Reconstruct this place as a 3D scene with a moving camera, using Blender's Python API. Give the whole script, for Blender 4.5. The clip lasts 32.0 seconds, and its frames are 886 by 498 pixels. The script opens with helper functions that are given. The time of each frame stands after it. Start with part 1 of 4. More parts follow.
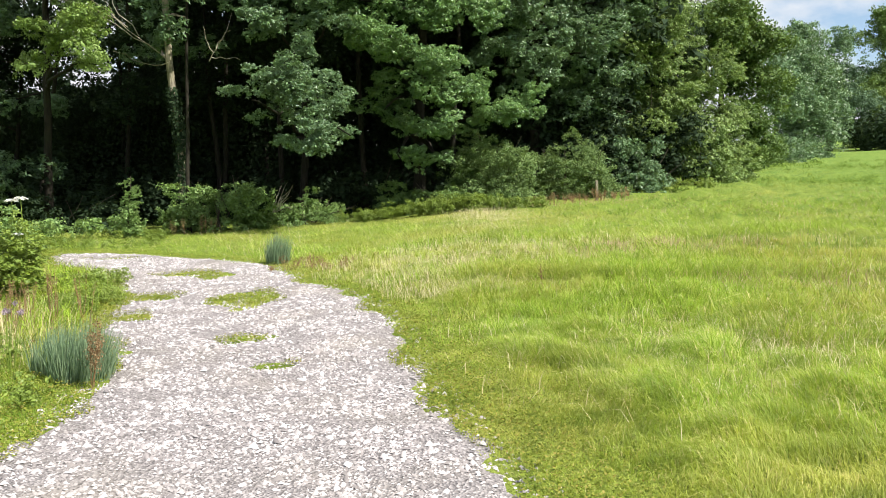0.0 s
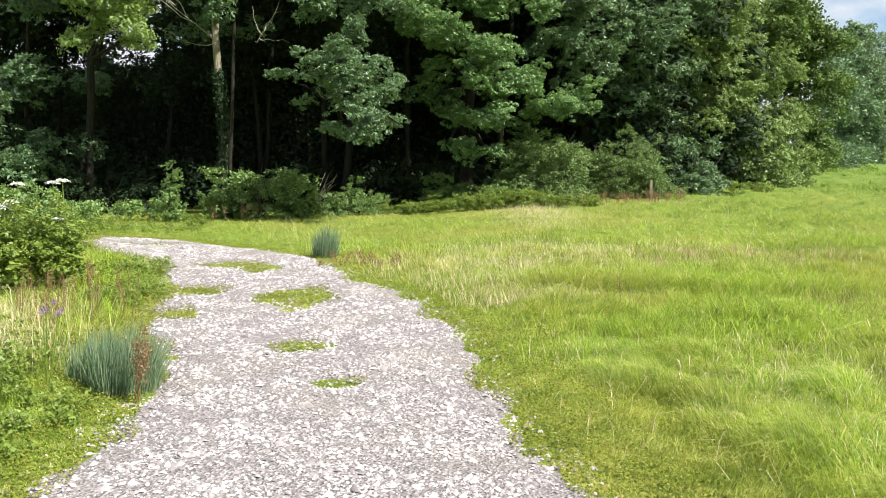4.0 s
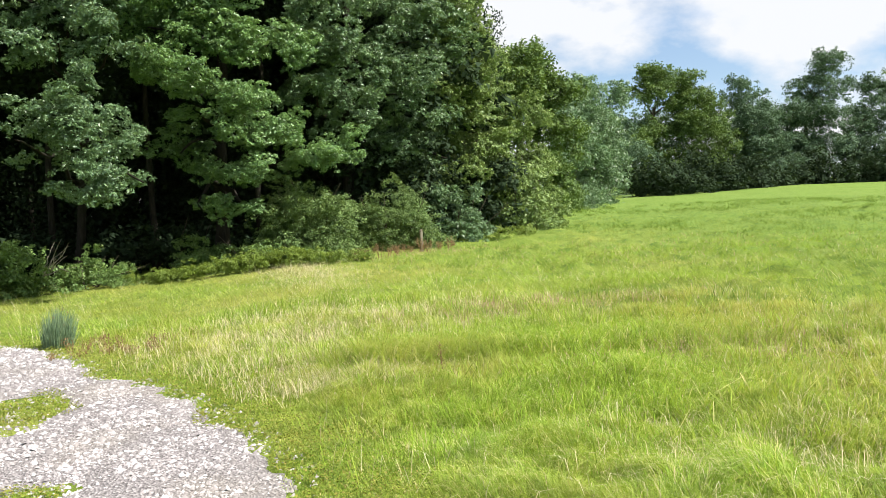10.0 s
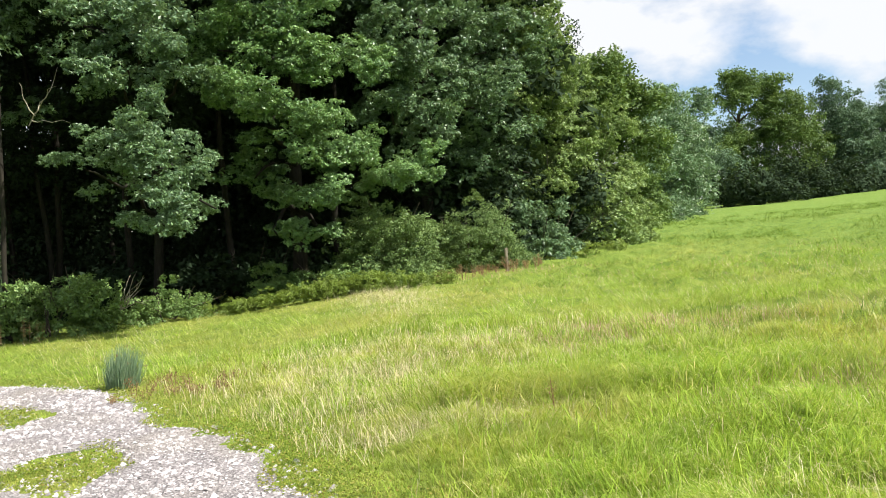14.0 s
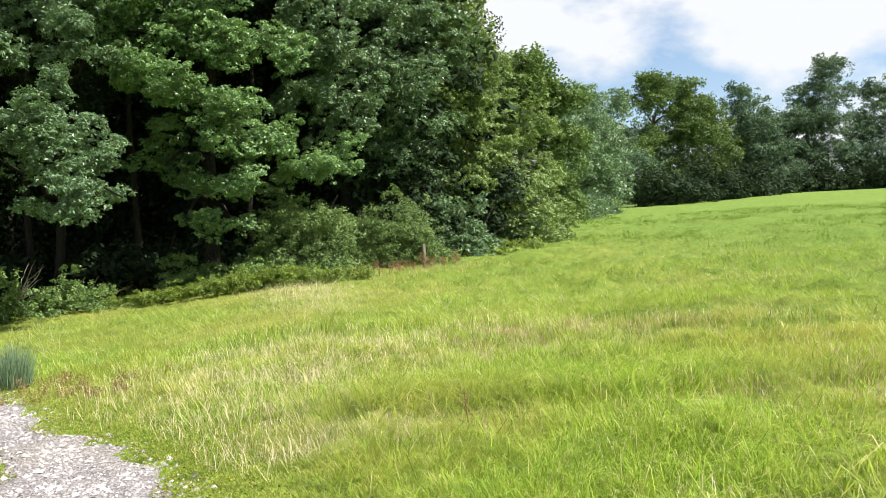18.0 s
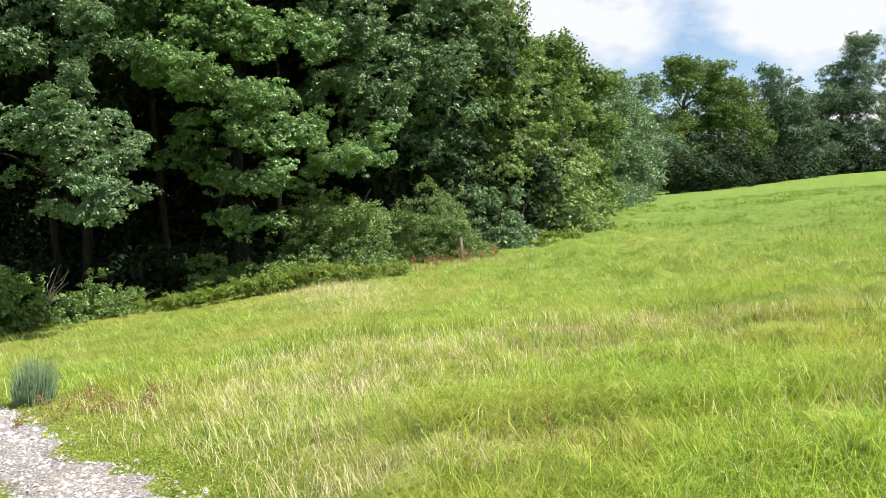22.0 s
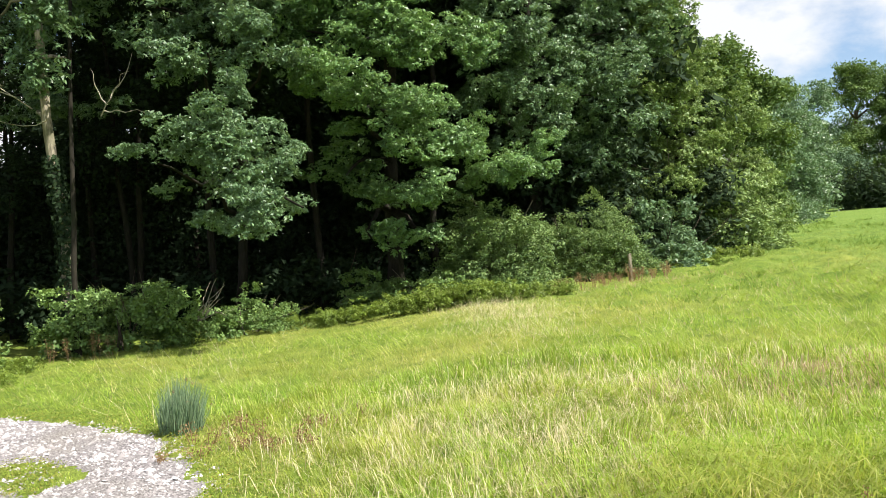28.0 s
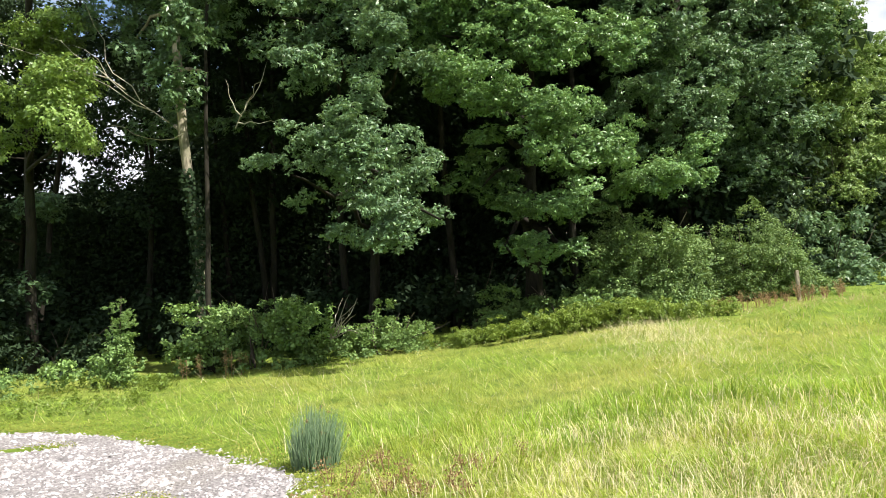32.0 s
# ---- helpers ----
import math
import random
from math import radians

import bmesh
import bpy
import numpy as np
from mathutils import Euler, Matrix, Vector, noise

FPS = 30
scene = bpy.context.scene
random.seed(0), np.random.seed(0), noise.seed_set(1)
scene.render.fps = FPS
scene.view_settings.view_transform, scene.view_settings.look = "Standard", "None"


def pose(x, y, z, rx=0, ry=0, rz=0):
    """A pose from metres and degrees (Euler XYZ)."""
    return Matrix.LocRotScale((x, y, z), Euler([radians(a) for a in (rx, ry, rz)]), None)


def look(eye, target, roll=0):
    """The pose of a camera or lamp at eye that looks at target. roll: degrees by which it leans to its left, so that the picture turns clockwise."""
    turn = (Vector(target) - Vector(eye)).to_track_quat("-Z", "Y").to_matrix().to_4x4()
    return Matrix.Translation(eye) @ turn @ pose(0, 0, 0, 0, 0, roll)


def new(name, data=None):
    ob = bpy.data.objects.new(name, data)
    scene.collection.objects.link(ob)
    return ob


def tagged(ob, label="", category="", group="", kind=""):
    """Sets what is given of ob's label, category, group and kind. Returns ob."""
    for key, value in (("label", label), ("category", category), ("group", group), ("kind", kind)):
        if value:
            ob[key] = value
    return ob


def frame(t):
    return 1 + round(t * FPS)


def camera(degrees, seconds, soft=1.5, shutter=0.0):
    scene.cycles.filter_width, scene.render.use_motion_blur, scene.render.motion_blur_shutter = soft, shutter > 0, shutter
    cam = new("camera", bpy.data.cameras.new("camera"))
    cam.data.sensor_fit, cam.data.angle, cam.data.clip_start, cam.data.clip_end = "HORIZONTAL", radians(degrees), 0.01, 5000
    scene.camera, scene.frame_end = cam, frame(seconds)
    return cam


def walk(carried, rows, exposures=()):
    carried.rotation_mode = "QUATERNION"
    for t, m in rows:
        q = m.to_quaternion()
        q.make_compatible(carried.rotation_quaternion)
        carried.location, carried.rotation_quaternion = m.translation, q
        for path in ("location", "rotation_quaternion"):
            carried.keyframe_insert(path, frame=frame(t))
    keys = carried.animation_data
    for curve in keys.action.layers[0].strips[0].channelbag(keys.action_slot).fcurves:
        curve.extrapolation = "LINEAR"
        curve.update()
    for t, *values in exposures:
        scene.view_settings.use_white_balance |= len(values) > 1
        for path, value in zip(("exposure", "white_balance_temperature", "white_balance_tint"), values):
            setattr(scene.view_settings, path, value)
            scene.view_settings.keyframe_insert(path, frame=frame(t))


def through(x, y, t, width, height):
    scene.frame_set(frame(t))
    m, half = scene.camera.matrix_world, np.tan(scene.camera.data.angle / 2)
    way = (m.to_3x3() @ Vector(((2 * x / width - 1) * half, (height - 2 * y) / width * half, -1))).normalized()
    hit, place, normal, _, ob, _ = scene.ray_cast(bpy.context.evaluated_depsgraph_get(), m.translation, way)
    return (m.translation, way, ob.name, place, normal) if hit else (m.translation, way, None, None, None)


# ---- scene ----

# ---------------------------------------------------------------- camera
cam = camera(54.84, 32.0, soft=0.7)
# seconds, place, then yaw, pitch and roll in degrees
ROWS = [
    (0.0, -0.020, 0.129, 1.505, 0.02, -4.03, 0.18),
    (0.5, -0.050, 0.204, 1.508, 0.30, -4.42, 0.64),
    (1.0, -0.099, 0.296, 1.514, 0.48, -4.06, 1.44),
    (1.5, -0.183, 0.425, 1.528, 0.46, -3.65, 2.49),
    (2.0, -0.267, 0.587, 1.543, 0.47, -4.39, 3.31),
    (2.5, -0.338, 0.722, 1.555, 0.61, -6.09, 3.56),
    (4.5, -0.491, 0.995, 1.574, 2.62, -3.58, 1.82),
    (5.0, -0.554, 1.103, 1.586, 3.15, -2.18, 1.39),
    (5.5, -0.583, 1.227, 1.589, 3.86, -0.69, 0.73),
    (6.0, -0.610, 1.403, 1.589, 3.60, 0.38, 0.24),
    (6.5, -0.628, 1.598, 1.604, 1.34, 0.63, 0.01),
    (7.0, -0.646, 1.696, 1.620, -2.63, 0.61, 0.12),
    (7.5, -0.679, 1.701, 1.614, -6.23, 0.42, -0.04),
    (8.0, -0.690, 1.774, 1.610, -7.61, 0.02, -0.35),
    (8.5, -0.692, 1.945, 1.602, -7.82, -0.35, -0.57),
    (9.0, -0.706, 2.177, 1.592, -8.52, -0.61, -0.68),
    (9.5, -0.712, 2.405, 1.579, -10.89, -0.77, -0.86),
    (10.0, -0.712, 2.618, 1.567, -14.35, -0.82, -1.07),
    (10.5, -0.706, 2.835, 1.568, -16.75, -0.77, -1.22),
    (11.0, -0.677, 3.056, 1.576, -16.64, -0.68, -1.35),
    (11.5, -0.628, 3.235, 1.569, -15.77, -0.57, -1.67),
    (12.0, -0.580, 3.442, 1.559, -14.65, -0.39, -2.03),
    (12.5, -0.543, 3.687, 1.555, -13.34, -0.21, -2.28),
    (13.0, -0.512, 3.890, 1.556, -11.83, 0.08, -2.61),
    (13.5, -0.533, 3.945, 1.556, -9.73, 0.89, -3.00),
    (14.0, -0.603, 3.865, 1.531, -9.14, 0.80, -3.10),
    (14.5, -0.619, 3.840, 1.559, -11.13, 0.23, -3.01),
    (16.5, -0.555, 3.839, 1.617, -12.56, -0.66, -2.48),
    (17.0, -0.542, 3.928, 1.624, -13.06, -0.17, -2.01),
    (17.5, -0.536, 4.008, 1.624, -13.88, 0.11, -1.67),
    (18.0, -0.528, 4.076, 1.627, -14.56, 0.02, -1.83),
    (18.5, -0.519, 4.155, 1.629, -15.11, 0.08, -2.13),
    (19.0, -0.525, 4.258, 1.633, -15.72, 0.49, -2.46),
    (19.5, -0.546, 4.376, 1.635, -16.12, 1.00, -2.63),
    (20.0, -0.570, 4.492, 1.638, -16.18, 1.14, -2.74),
    (20.5, -0.601, 4.631, 1.639, -15.80, 0.77, -2.94),
    (21.0, -0.606, 4.799, 1.640, -14.16, 0.28, -3.19),
    (21.5, -0.593, 4.923, 1.635, -13.02, -0.10, -3.39),
    (22.0, -0.587, 5.004, 1.631, -12.79, -0.33, -3.32),
    (22.5, -0.598, 5.076, 1.625, -12.76, -0.31, -3.00),
    (23.0, -0.601, 5.157, 1.622, -12.33, -0.15, -2.71),
    (23.5, -0.577, 5.264, 1.629, -10.80, -0.01, -2.68),
    (24.0, -0.557, 5.364, 1.630, -9.05, 0.18, -2.65),
    (24.5, -0.553, 5.454, 1.649, -8.07, 0.33, -2.60),
    (25.0, -0.581, 5.520, 1.662, -7.66, 0.49, -2.51),
    (25.5, -0.610, 5.618, 1.665, -7.11, 0.64, -2.42),
    (27.5, -0.737, 6.222, 1.634, -3.96, 1.22, -2.70),
    (28.0, -0.790, 6.433, 1.616, -3.33, 1.40, -2.76),
    (28.5, -0.856, 6.652, 1.606, -2.84, 1.62, -2.74),
    (29.0, -0.917, 6.849, 1.603, -2.39, 1.81, -2.68),
    (29.5, -0.957, 7.033, 1.594, -1.98, 2.06, -2.77),
    (30.0, -0.984, 7.196, 1.582, -1.65, 2.36, -2.86),
    (30.5, -1.010, 7.340, 1.590, -1.42, 2.56, -2.76),
    (31.0, -1.030, 7.449, 1.590, -0.70, 2.78, -2.68),
    (31.5, -1.063, 7.519, 1.591, 2.13, 2.92, -2.55),
    (32.0, -1.105, 7.562, 1.595, 4.92, 3.04, -2.41),
]


def stand(x, y, z, yaw, pitch, roll):
    return pose(x, y, z, 0, 0, yaw) @ pose(0, 0, 0, 90 + pitch, 0, 0) @ pose(0, 0, 0, 0, 0, roll)


walk(cam, [(r[0], stand(*r[1:])) for r in ROWS], exposures=[(0.0, 0.97), (8.0, 1.02), (26.0, 1.06), (29.0, 1.10), (32.0, 1.16)])

# ---------------------------------------------------------------- sky and sun
SUN_AZ, SUN_EL = 121.0, 53.0      # degrees clockwise from +y, and above the horizon
world = bpy.data.worlds.new("world")
scene.world = world
world.use_nodes = True
wn, wl = world.node_tree.nodes, world.node_tree.links
wn.clear()
w_out = wn.new("ShaderNodeOutputWorld")
w_bg = wn.new("ShaderNodeBackground")
w_bg.inputs["Strength"].default_value = 0.085
sky = wn.new("ShaderNodeTexSky")
sky.sky_type = 'NISHITA'
sky.sun_disc = False
sky.sun_elevation = radians(SUN_EL)
sky.sun_rotation = radians(SUN_AZ)
sky.ozone_density = 1.0
w_co = wn.new("ShaderNodeTexCoord")
w_map = wn.new("ShaderNodeMapping")
w_map.inputs["Scale"].default_value = (1.0, 1.0, 1.9)
w_map.inputs["Location"].default_value = (0.95, 0.1, 0.2)
w_noise = wn.new("ShaderNodeTexNoise")
w_noise.inputs["Scale"].default_value = 3.4
w_noise.inputs["Detail"].default_value = 9.0
w_noise.inputs["Roughness"].default_value = 0.55
w_ramp = wn.new("ShaderNodeValToRGB")
w_ramp.color_ramp.elements[0].position = 0.41
w_ramp.color_ramp.elements[1].position = 0.52
w_noise2 = wn.new("ShaderNodeTexNoise")
w_noise2.inputs["Scale"].default_value = 5.3
w_noise2.inputs["Detail"].default_value = 6.0
w_tone = wn.new("ShaderNodeValToRGB")
w_tone.color_ramp.elements[0].position = 0.26
w_tone.color_ramp.elements[0].color = (4.6, 5.1, 6.0, 1)
w_tone.color_ramp.elements[1].position = 0.40
w_tone.color_ramp.elements[1].color = (5.5, 5.62, 5.85, 1)
w_mix = wn.new("ShaderNodeMix")
w_mix.data_type = 'RGBA'
wl.new(w_co.outputs["Generated"], w_map.inputs["Vector"])
wl.new(w_map.outputs["Vector"], w_noise.inputs["Vector"])
wl.new(w_map.outputs["Vector"], w_noise2.inputs["Vector"])
wl.new(w_noise.outputs["Fac"], w_ramp.inputs["Fac"])
wl.new(w_noise2.outputs["Fac"], w_tone.inputs["Fac"])
wl.new(w_ramp.outputs["Color"], w_mix.inputs["Factor"])
wl.new(sky.outputs["Color"], w_mix.inputs["A"])
wl.new(w_tone.outputs["Color"], w_mix.inputs["B"])
wl.new(w_mix.outputs["Result"], w_bg.inputs["Color"])
wl.new(w_bg.outputs["Background"], w_out.inputs["Surface"])

sun = new("sun", bpy.data.lights.new("sun", 'SUN'))
sun.data.energy = 4.8
sun.data.angle = radians(0.55)
sun.data.color = (1.0, 0.95, 0.86)
a, e = radians(SUN_AZ), radians(SUN_EL)
sun_from = Vector((math.sin(a) * math.cos(e), math.cos(a) * math.cos(e), math.sin(e)))
sun.matrix_world = look(sun_from * 80, (0, 0, 0))


# ---------------------------------------------------------------- materials
class Nodes:
    """A short way to write a node material."""

    def __init__(self, name):
        self.mat = bpy.data.materials.new(name)
        self.mat.use_nodes = True
        self.tree = self.mat.node_tree
        self.tree.nodes.clear()
        self.out = self.tree.nodes.new("ShaderNodeOutputMaterial")

    def add(self, kind, **inputs):
        n = self.tree.nodes.new("ShaderNode" + kind)
        for key, v in inputs.items():
            self.put(n, key.replace("_", " "), v)
        return n

    def put(self, n, key, v):
        if isinstance(v, bpy.types.NodeSocket):
            self.tree.links.new(v, n.inputs[key])
        else:
            n.inputs[key].default_value = v

    def noise(self, vector, scale, detail=4.0, rough=0.55):
        return self.add("TexNoise", Vector=vector, Scale=scale, Detail=detail, Roughness=rough).outputs["Fac"]

    def ramp(self, fac, *stops):
        n = self.tree.nodes.new("ShaderNodeValToRGB")
        while len(n.color_ramp.elements) < len(stops):
            n.color_ramp.elements.new(0.5)
        for el, (p, c) in zip(n.color_ramp.elements, stops):
            el.position, el.color = p, (*c, 1)
        self.tree.links.new(fac, n.inputs["Fac"])
        return n.outputs["Color"]

    def mix(self, fac, a, b, blend='MIX'):
        n = self.tree.nodes.new("ShaderNodeMix")
        n.data_type, n.blend_type = 'RGBA', blend
        for key, v in (("Factor", fac), ("A", a), ("B", b)):
            if not isinstance(v, bpy.types.NodeSocket) and key != "Factor":
                v = (*v, 1) if len(v) == 3 else v
            sock = [s for s in n.inputs if s.name == key and s.enabled][0]
            if isinstance(v, bpy.types.NodeSocket):
                self.tree.links.new(v, sock)
            else:
                sock.default_value = v
        return [s for s in n.outputs if s.enabled][0]

    def math(self, op, a, b=0.0):
        n = self.tree.nodes.new("ShaderNodeMath")
        n.operation = op
        for k, v in ((0, a), (1, b)):
            if isinstance(v, bpy.types.NodeSocket):
                self.tree.links.new(v, n.inputs[k])
            else:
                n.inputs[k].default_value = v
        return n.outputs[0]

    def place(self):
        return self.add("NewGeometry").outputs["Position"]

    def local(self):
        return self.add("TexCoord").outputs["Object"]

    def island(self):
        return self.add("NewGeometry").outputs["Random Per Island"]

    def own(self):
        return self.add("ObjectInfo").outputs["Random"]

    def bump(self, height, strength=0.4, distance=0.02):
        return self.add("Bump", Height=height, Strength=strength, Distance=distance).outputs["Normal"]

    def surface(self, colour, rough=0.7, normal=None, metal=0.0, specular=0.5):
        n = self.add("BsdfPrincipled", Base_Color=colour, Roughness=rough, Metallic=metal)
        n.inputs["Specular IOR Level"].default_value = specular
        if normal is not None:
            self.put(n, "Normal", normal)
        self.tree.links.new(n.outputs[0], self.out.inputs["Surface"])
        return self.mat

    def leafy(self, colour, through, share=0.35, rough=0.5, specular=0.4):
        """A thin leaf: gloss and colour on the face, and light that comes through it."""
        p = self.add("BsdfPrincipled", Base_Color=colour, Roughness=rough)
        p.inputs["Specular IOR Level"].default_value = specular
        t = self.add("BsdfTranslucent", Color=through)
        m = self.tree.nodes.new("ShaderNodeMixShader")
        m.inputs[0].default_value = share
        self.tree.links.new(p.outputs[0], m.inputs[1])
        self.tree.links.new(t.outputs[0], m.inputs[2])
        self.tree.links.new(m.outputs[0], self.out.inputs["Surface"])
        return self.mat


def leaf_material(name, dark, mid, light, rough=0.42, share=0.20, patch=0.30, specular=0.45):
    m = Nodes(name)
    c = m.ramp(m.island(), (0.0, dark), (0.5, mid), (1.0, light))
    big = m.noise(m.place(), 0.55, 3.0)
    c = m.mix(m.math('MULTIPLY', big, patch), c, light)
    c = m.mix(m.math('MULTIPLY', m.own(), 0.35), c, dark)
    thr = m.mix(0.5, c, (light[0] * 1.5, light[1] * 1.35, light[2] * 0.8))
    return m.leafy(c, thr, share, rough, specular)


ASH = leaf_material("ash leaves", (0.040, 0.084, 0.042), (0.104, 0.194, 0.092), (0.212, 0.328, 0.150))
OAK = leaf_material("oak leaves", (0.084, 0.149, 0.036), (0.158, 0.259, 0.058), (0.268, 0.376, 0.085))
MAPLE = leaf_material("field maple leaves", (0.086, 0.150, 0.050), (0.180, 0.282, 0.088), (0.305, 0.410, 0.125), rough=0.48, specular=0.4)
THORN = leaf_material("hawthorn leaves", (0.064, 0.122, 0.044), (0.132, 0.218, 0.070), (0.230, 0.322, 0.104), rough=0.52, specular=0.3)
BRAMBLE = leaf_material("bramble leaves", (0.070, 0.140, 0.046), (0.145, 0.250, 0.072), (0.245, 0.355, 0.102), rough=0.5, specular=0.35)
NETTLE = leaf_material("nettle leaves", (0.100, 0.165, 0.030), (0.180, 0.265, 0.046), (0.270, 0.350, 0.070), share=0.3)
ASH_LIGHT = leaf_material("light ash leaves", (0.060, 0.134, 0.052), (0.136, 0.258, 0.088), (0.244, 0.384, 0.126))
ASH_FAR = leaf_material("brow ash leaves", (0.038, 0.083, 0.049), (0.078, 0.145, 0.082), (0.138, 0.213, 0.111), rough=0.6, specular=0.25)
OAK_FAR = leaf_material("brow oak leaves", (0.047, 0.092, 0.026), (0.092, 0.164, 0.039), (0.164, 0.244, 0.058), rough=0.6, specular=0.25)
# near-black leaf colour: the shade inside the wood is painted in
SHADE_LEAVES = leaf_material("leaves with painted shade", (0.015, 0.028, 0.015), (0.025, 0.046, 0.023), (0.045, 0.072, 0.032), rough=0.8, specular=0.1)


def bark_material(name, dark, light, moss):
    m = Nodes(name)
    p = m.local()
    stretched = m.add("Mapping", Vector=p, Scale=(9.0, 9.0, 1.6)).outputs["Vector"]
    n = m.noise(stretched, 2.2, 7.0, 0.65)
    c = m.ramp(n, (0.30, dark), (0.62, light))
    c = m.mix(m.ramp(m.noise(p, 1.3, 4.0), (0.50, (0, 0, 0)), (0.68, (1, 1, 1))), c, moss)
    return m.surface(c, 0.9, m.bump(n, 0.8, 0.03), specular=0.2)


BARK = bark_material("ash bark", (0.09, 0.075, 0.055), (0.36, 0.32, 0.24), (0.10, 0.11, 0.05))
BARK_DARK = bark_material("dark bark", (0.035, 0.028, 0.020), (0.12, 0.10, 0.075), (0.05, 0.06, 0.025))
# darkened copy of the bark, the wood's shade painted into its colour
BARK_SHADE = bark_material("bark with painted shade", (0.009, 0.008, 0.006), (0.030, 0.026, 0.019), (0.018, 0.022, 0.010))
TWIG = bark_material("pale twig", (0.22, 0.19, 0.14), (0.45, 0.41, 0.33), (0.2, 0.2, 0.12))


def meadow_colour(m, p, base):
    """Patches of the meadow at two scales: dry and yellow, lush and dark, and a pinkish haze of seed heads."""
    big, mid, low = m.noise(p, 0.28, 4.0), m.noise(p, 1.1, 5.0, 0.6), m.noise(m.add("Mapping", Vector=p, Location=(31.0, 7.0, 0.0)).outputs["Vector"], 0.42, 4.0)
    c = m.mix(m.ramp(big, (0.44, (0, 0, 0)), (0.62, (0.75, 0.75, 0.75))), base, (0.40, 0.385, 0.105))
    c = m.mix(m.ramp(mid, (0.54, (0, 0, 0)), (0.68, (0.75, 0.75, 0.75))), c, (0.15, 0.25, 0.032))
    c = m.mix(m.ramp(low, (0.60, (0, 0, 0)), (0.78, (0.5, 0.5, 0.5))), c, (0.33, 0.29, 0.085))
    far = m.add("SeparateXYZ", Vector=p).outputs["X"]
    lush = m.ramp(m.math('ADD', m.math('MULTIPLY', far, 0.028), m.math('MULTIPLY', mid, 0.5)), (0.36, (0, 0, 0)), (0.66, (0.75, 0.75, 0.75)))
    c = m.mix(lush, c, (0.155, 0.262, 0.062))
    tuft = m.noise(p, 3.4, 3.0, 0.6)
    return m.mix(1.0, c, m.ramp(tuft, (0.32, (0.56, 0.64, 0.60)), (0.50, (1.0, 1.0, 1.0)), (0.70, (1.30, 1.20, 1.30))), 'MULTIPLY')


def ground_material():
    m = Nodes("field turf")
    p = m.place()
    fine = m.noise(p, 34.0, 4.0, 0.7)
    c = meadow_colour(m, p, (0.22, 0.285, 0.05))
    c = m.mix(m.ramp(m.noise(p, 6.0, 5.0, 0.65), (0.35, (0, 0, 0)), (0.65, (0.5, 0.5, 0.5))), c, (0.30, 0.37, 0.06))
    c = m.mix(m.ramp(fine, (0.30, (0.6, 0.6, 0.6)), (0.52, (0, 0, 0))), c, (0.085, 0.115, 0.02))
    c = m.mix(1.0, c, (0.74, 0.80, 0.76), 'MULTIPLY')
    return m.surface(c, 0.95, m.bump(fine, 0.9, 0.06), specular=0.1)


def grass_material():
    m = Nodes("meadow grass")
    p = m.place()
    c = m.ramp(m.island(), (0.0, (0.132, 0.250, 0.026)), (0.40, (0.250, 0.398, 0.044)), (0.80, (0.385, 0.50, 0.088)), (0.88, (0.54, 0.52, 0.20)), (1.0, (0.66, 0.61, 0.32)))
    c = meadow_colour(m, p, c)
    return m.leafy(c, m.mix(0.4, c, (0.50, 0.56, 0.05)), 0.45, 0.6, 0.25)


def straw_material(name, a, b, c):
    m = Nodes(name)
    col = m.ramp(m.island(), (0.0, a), (0.5, b), (1.0, c))
    return m.leafy(col, col, 0.3, 0.7, 0.2)


def gravel_material(name, bed):
    m = Nodes(name)
    p = m.place()
    if bed:
        n = m.noise(p, 55.0, 6.0, 0.75)
        v = m.add("TexVoronoi", Vector=p, Scale=58.0)
        c = m.ramp(v.outputs["Color"], (0.0, (0.11, 0.101, 0.102)), (0.5, (0.23, 0.213, 0.215)), (1.0, (0.42, 0.395, 0.398)))
        c = m.mix(m.ramp(n, (0.30, (0.7, 0.7, 0.7)), (0.52, (0, 0, 0))), c, (0.19, 0.168, 0.160))
        c = m.mix(m.ramp(m.noise(p, 0.9, 5.0), (0.50, (0, 0, 0)), (0.70, (0.45, 0.45, 0.45))), c, (0.24, 0.215, 0.175))
        return m.surface(c, 0.92, m.bump(v.outputs["Distance"], 0.9, 0.018), specular=0.2)
    c = m.ramp(m.island(), (0.0, (0.15, 0.138, 0.140)), (0.30, (0.29, 0.268, 0.270)), (0.7, (0.43, 0.402, 0.404)), (1.0, (0.60, 0.572, 0.57)))
    c = m.mix(m.ramp(m.noise(p, 0.9, 5.0), (0.46, (0, 0, 0)), (0.72, (0.4, 0.4, 0.4))), c, (0.25, 0.225, 0.195))
    return m.surface(c, 0.85, m.bump(m.noise(p, 120.0, 3.0), 0.4, 0.005), specular=0.25)


TURF = ground_material()
GRASS = grass_material()
STRAW = straw_material("dry grass stalks", (0.50, 0.42, 0.22), (0.62, 0.54, 0.32), (0.72, 0.66, 0.45))
FOG = straw_material("pinkish seed heads", (0.40, 0.26, 0.17), (0.48, 0.34, 0.22), (0.55, 0.42, 0.28))
DOCK = straw_material("rusty dock seed", (0.19, 0.112, 0.055), (0.28, 0.180, 0.090), (0.38, 0.275, 0.150))
RUSH = straw_material("rush stems", (0.140, 0.220, 0.125), (0.205, 0.300, 0.172), (0.300, 0.390, 0.230))
UMBEL = straw_material("white flower heads", (0.74, 0.74, 0.68), (0.80, 0.80, 0.76), (0.86, 0.86, 0.83))
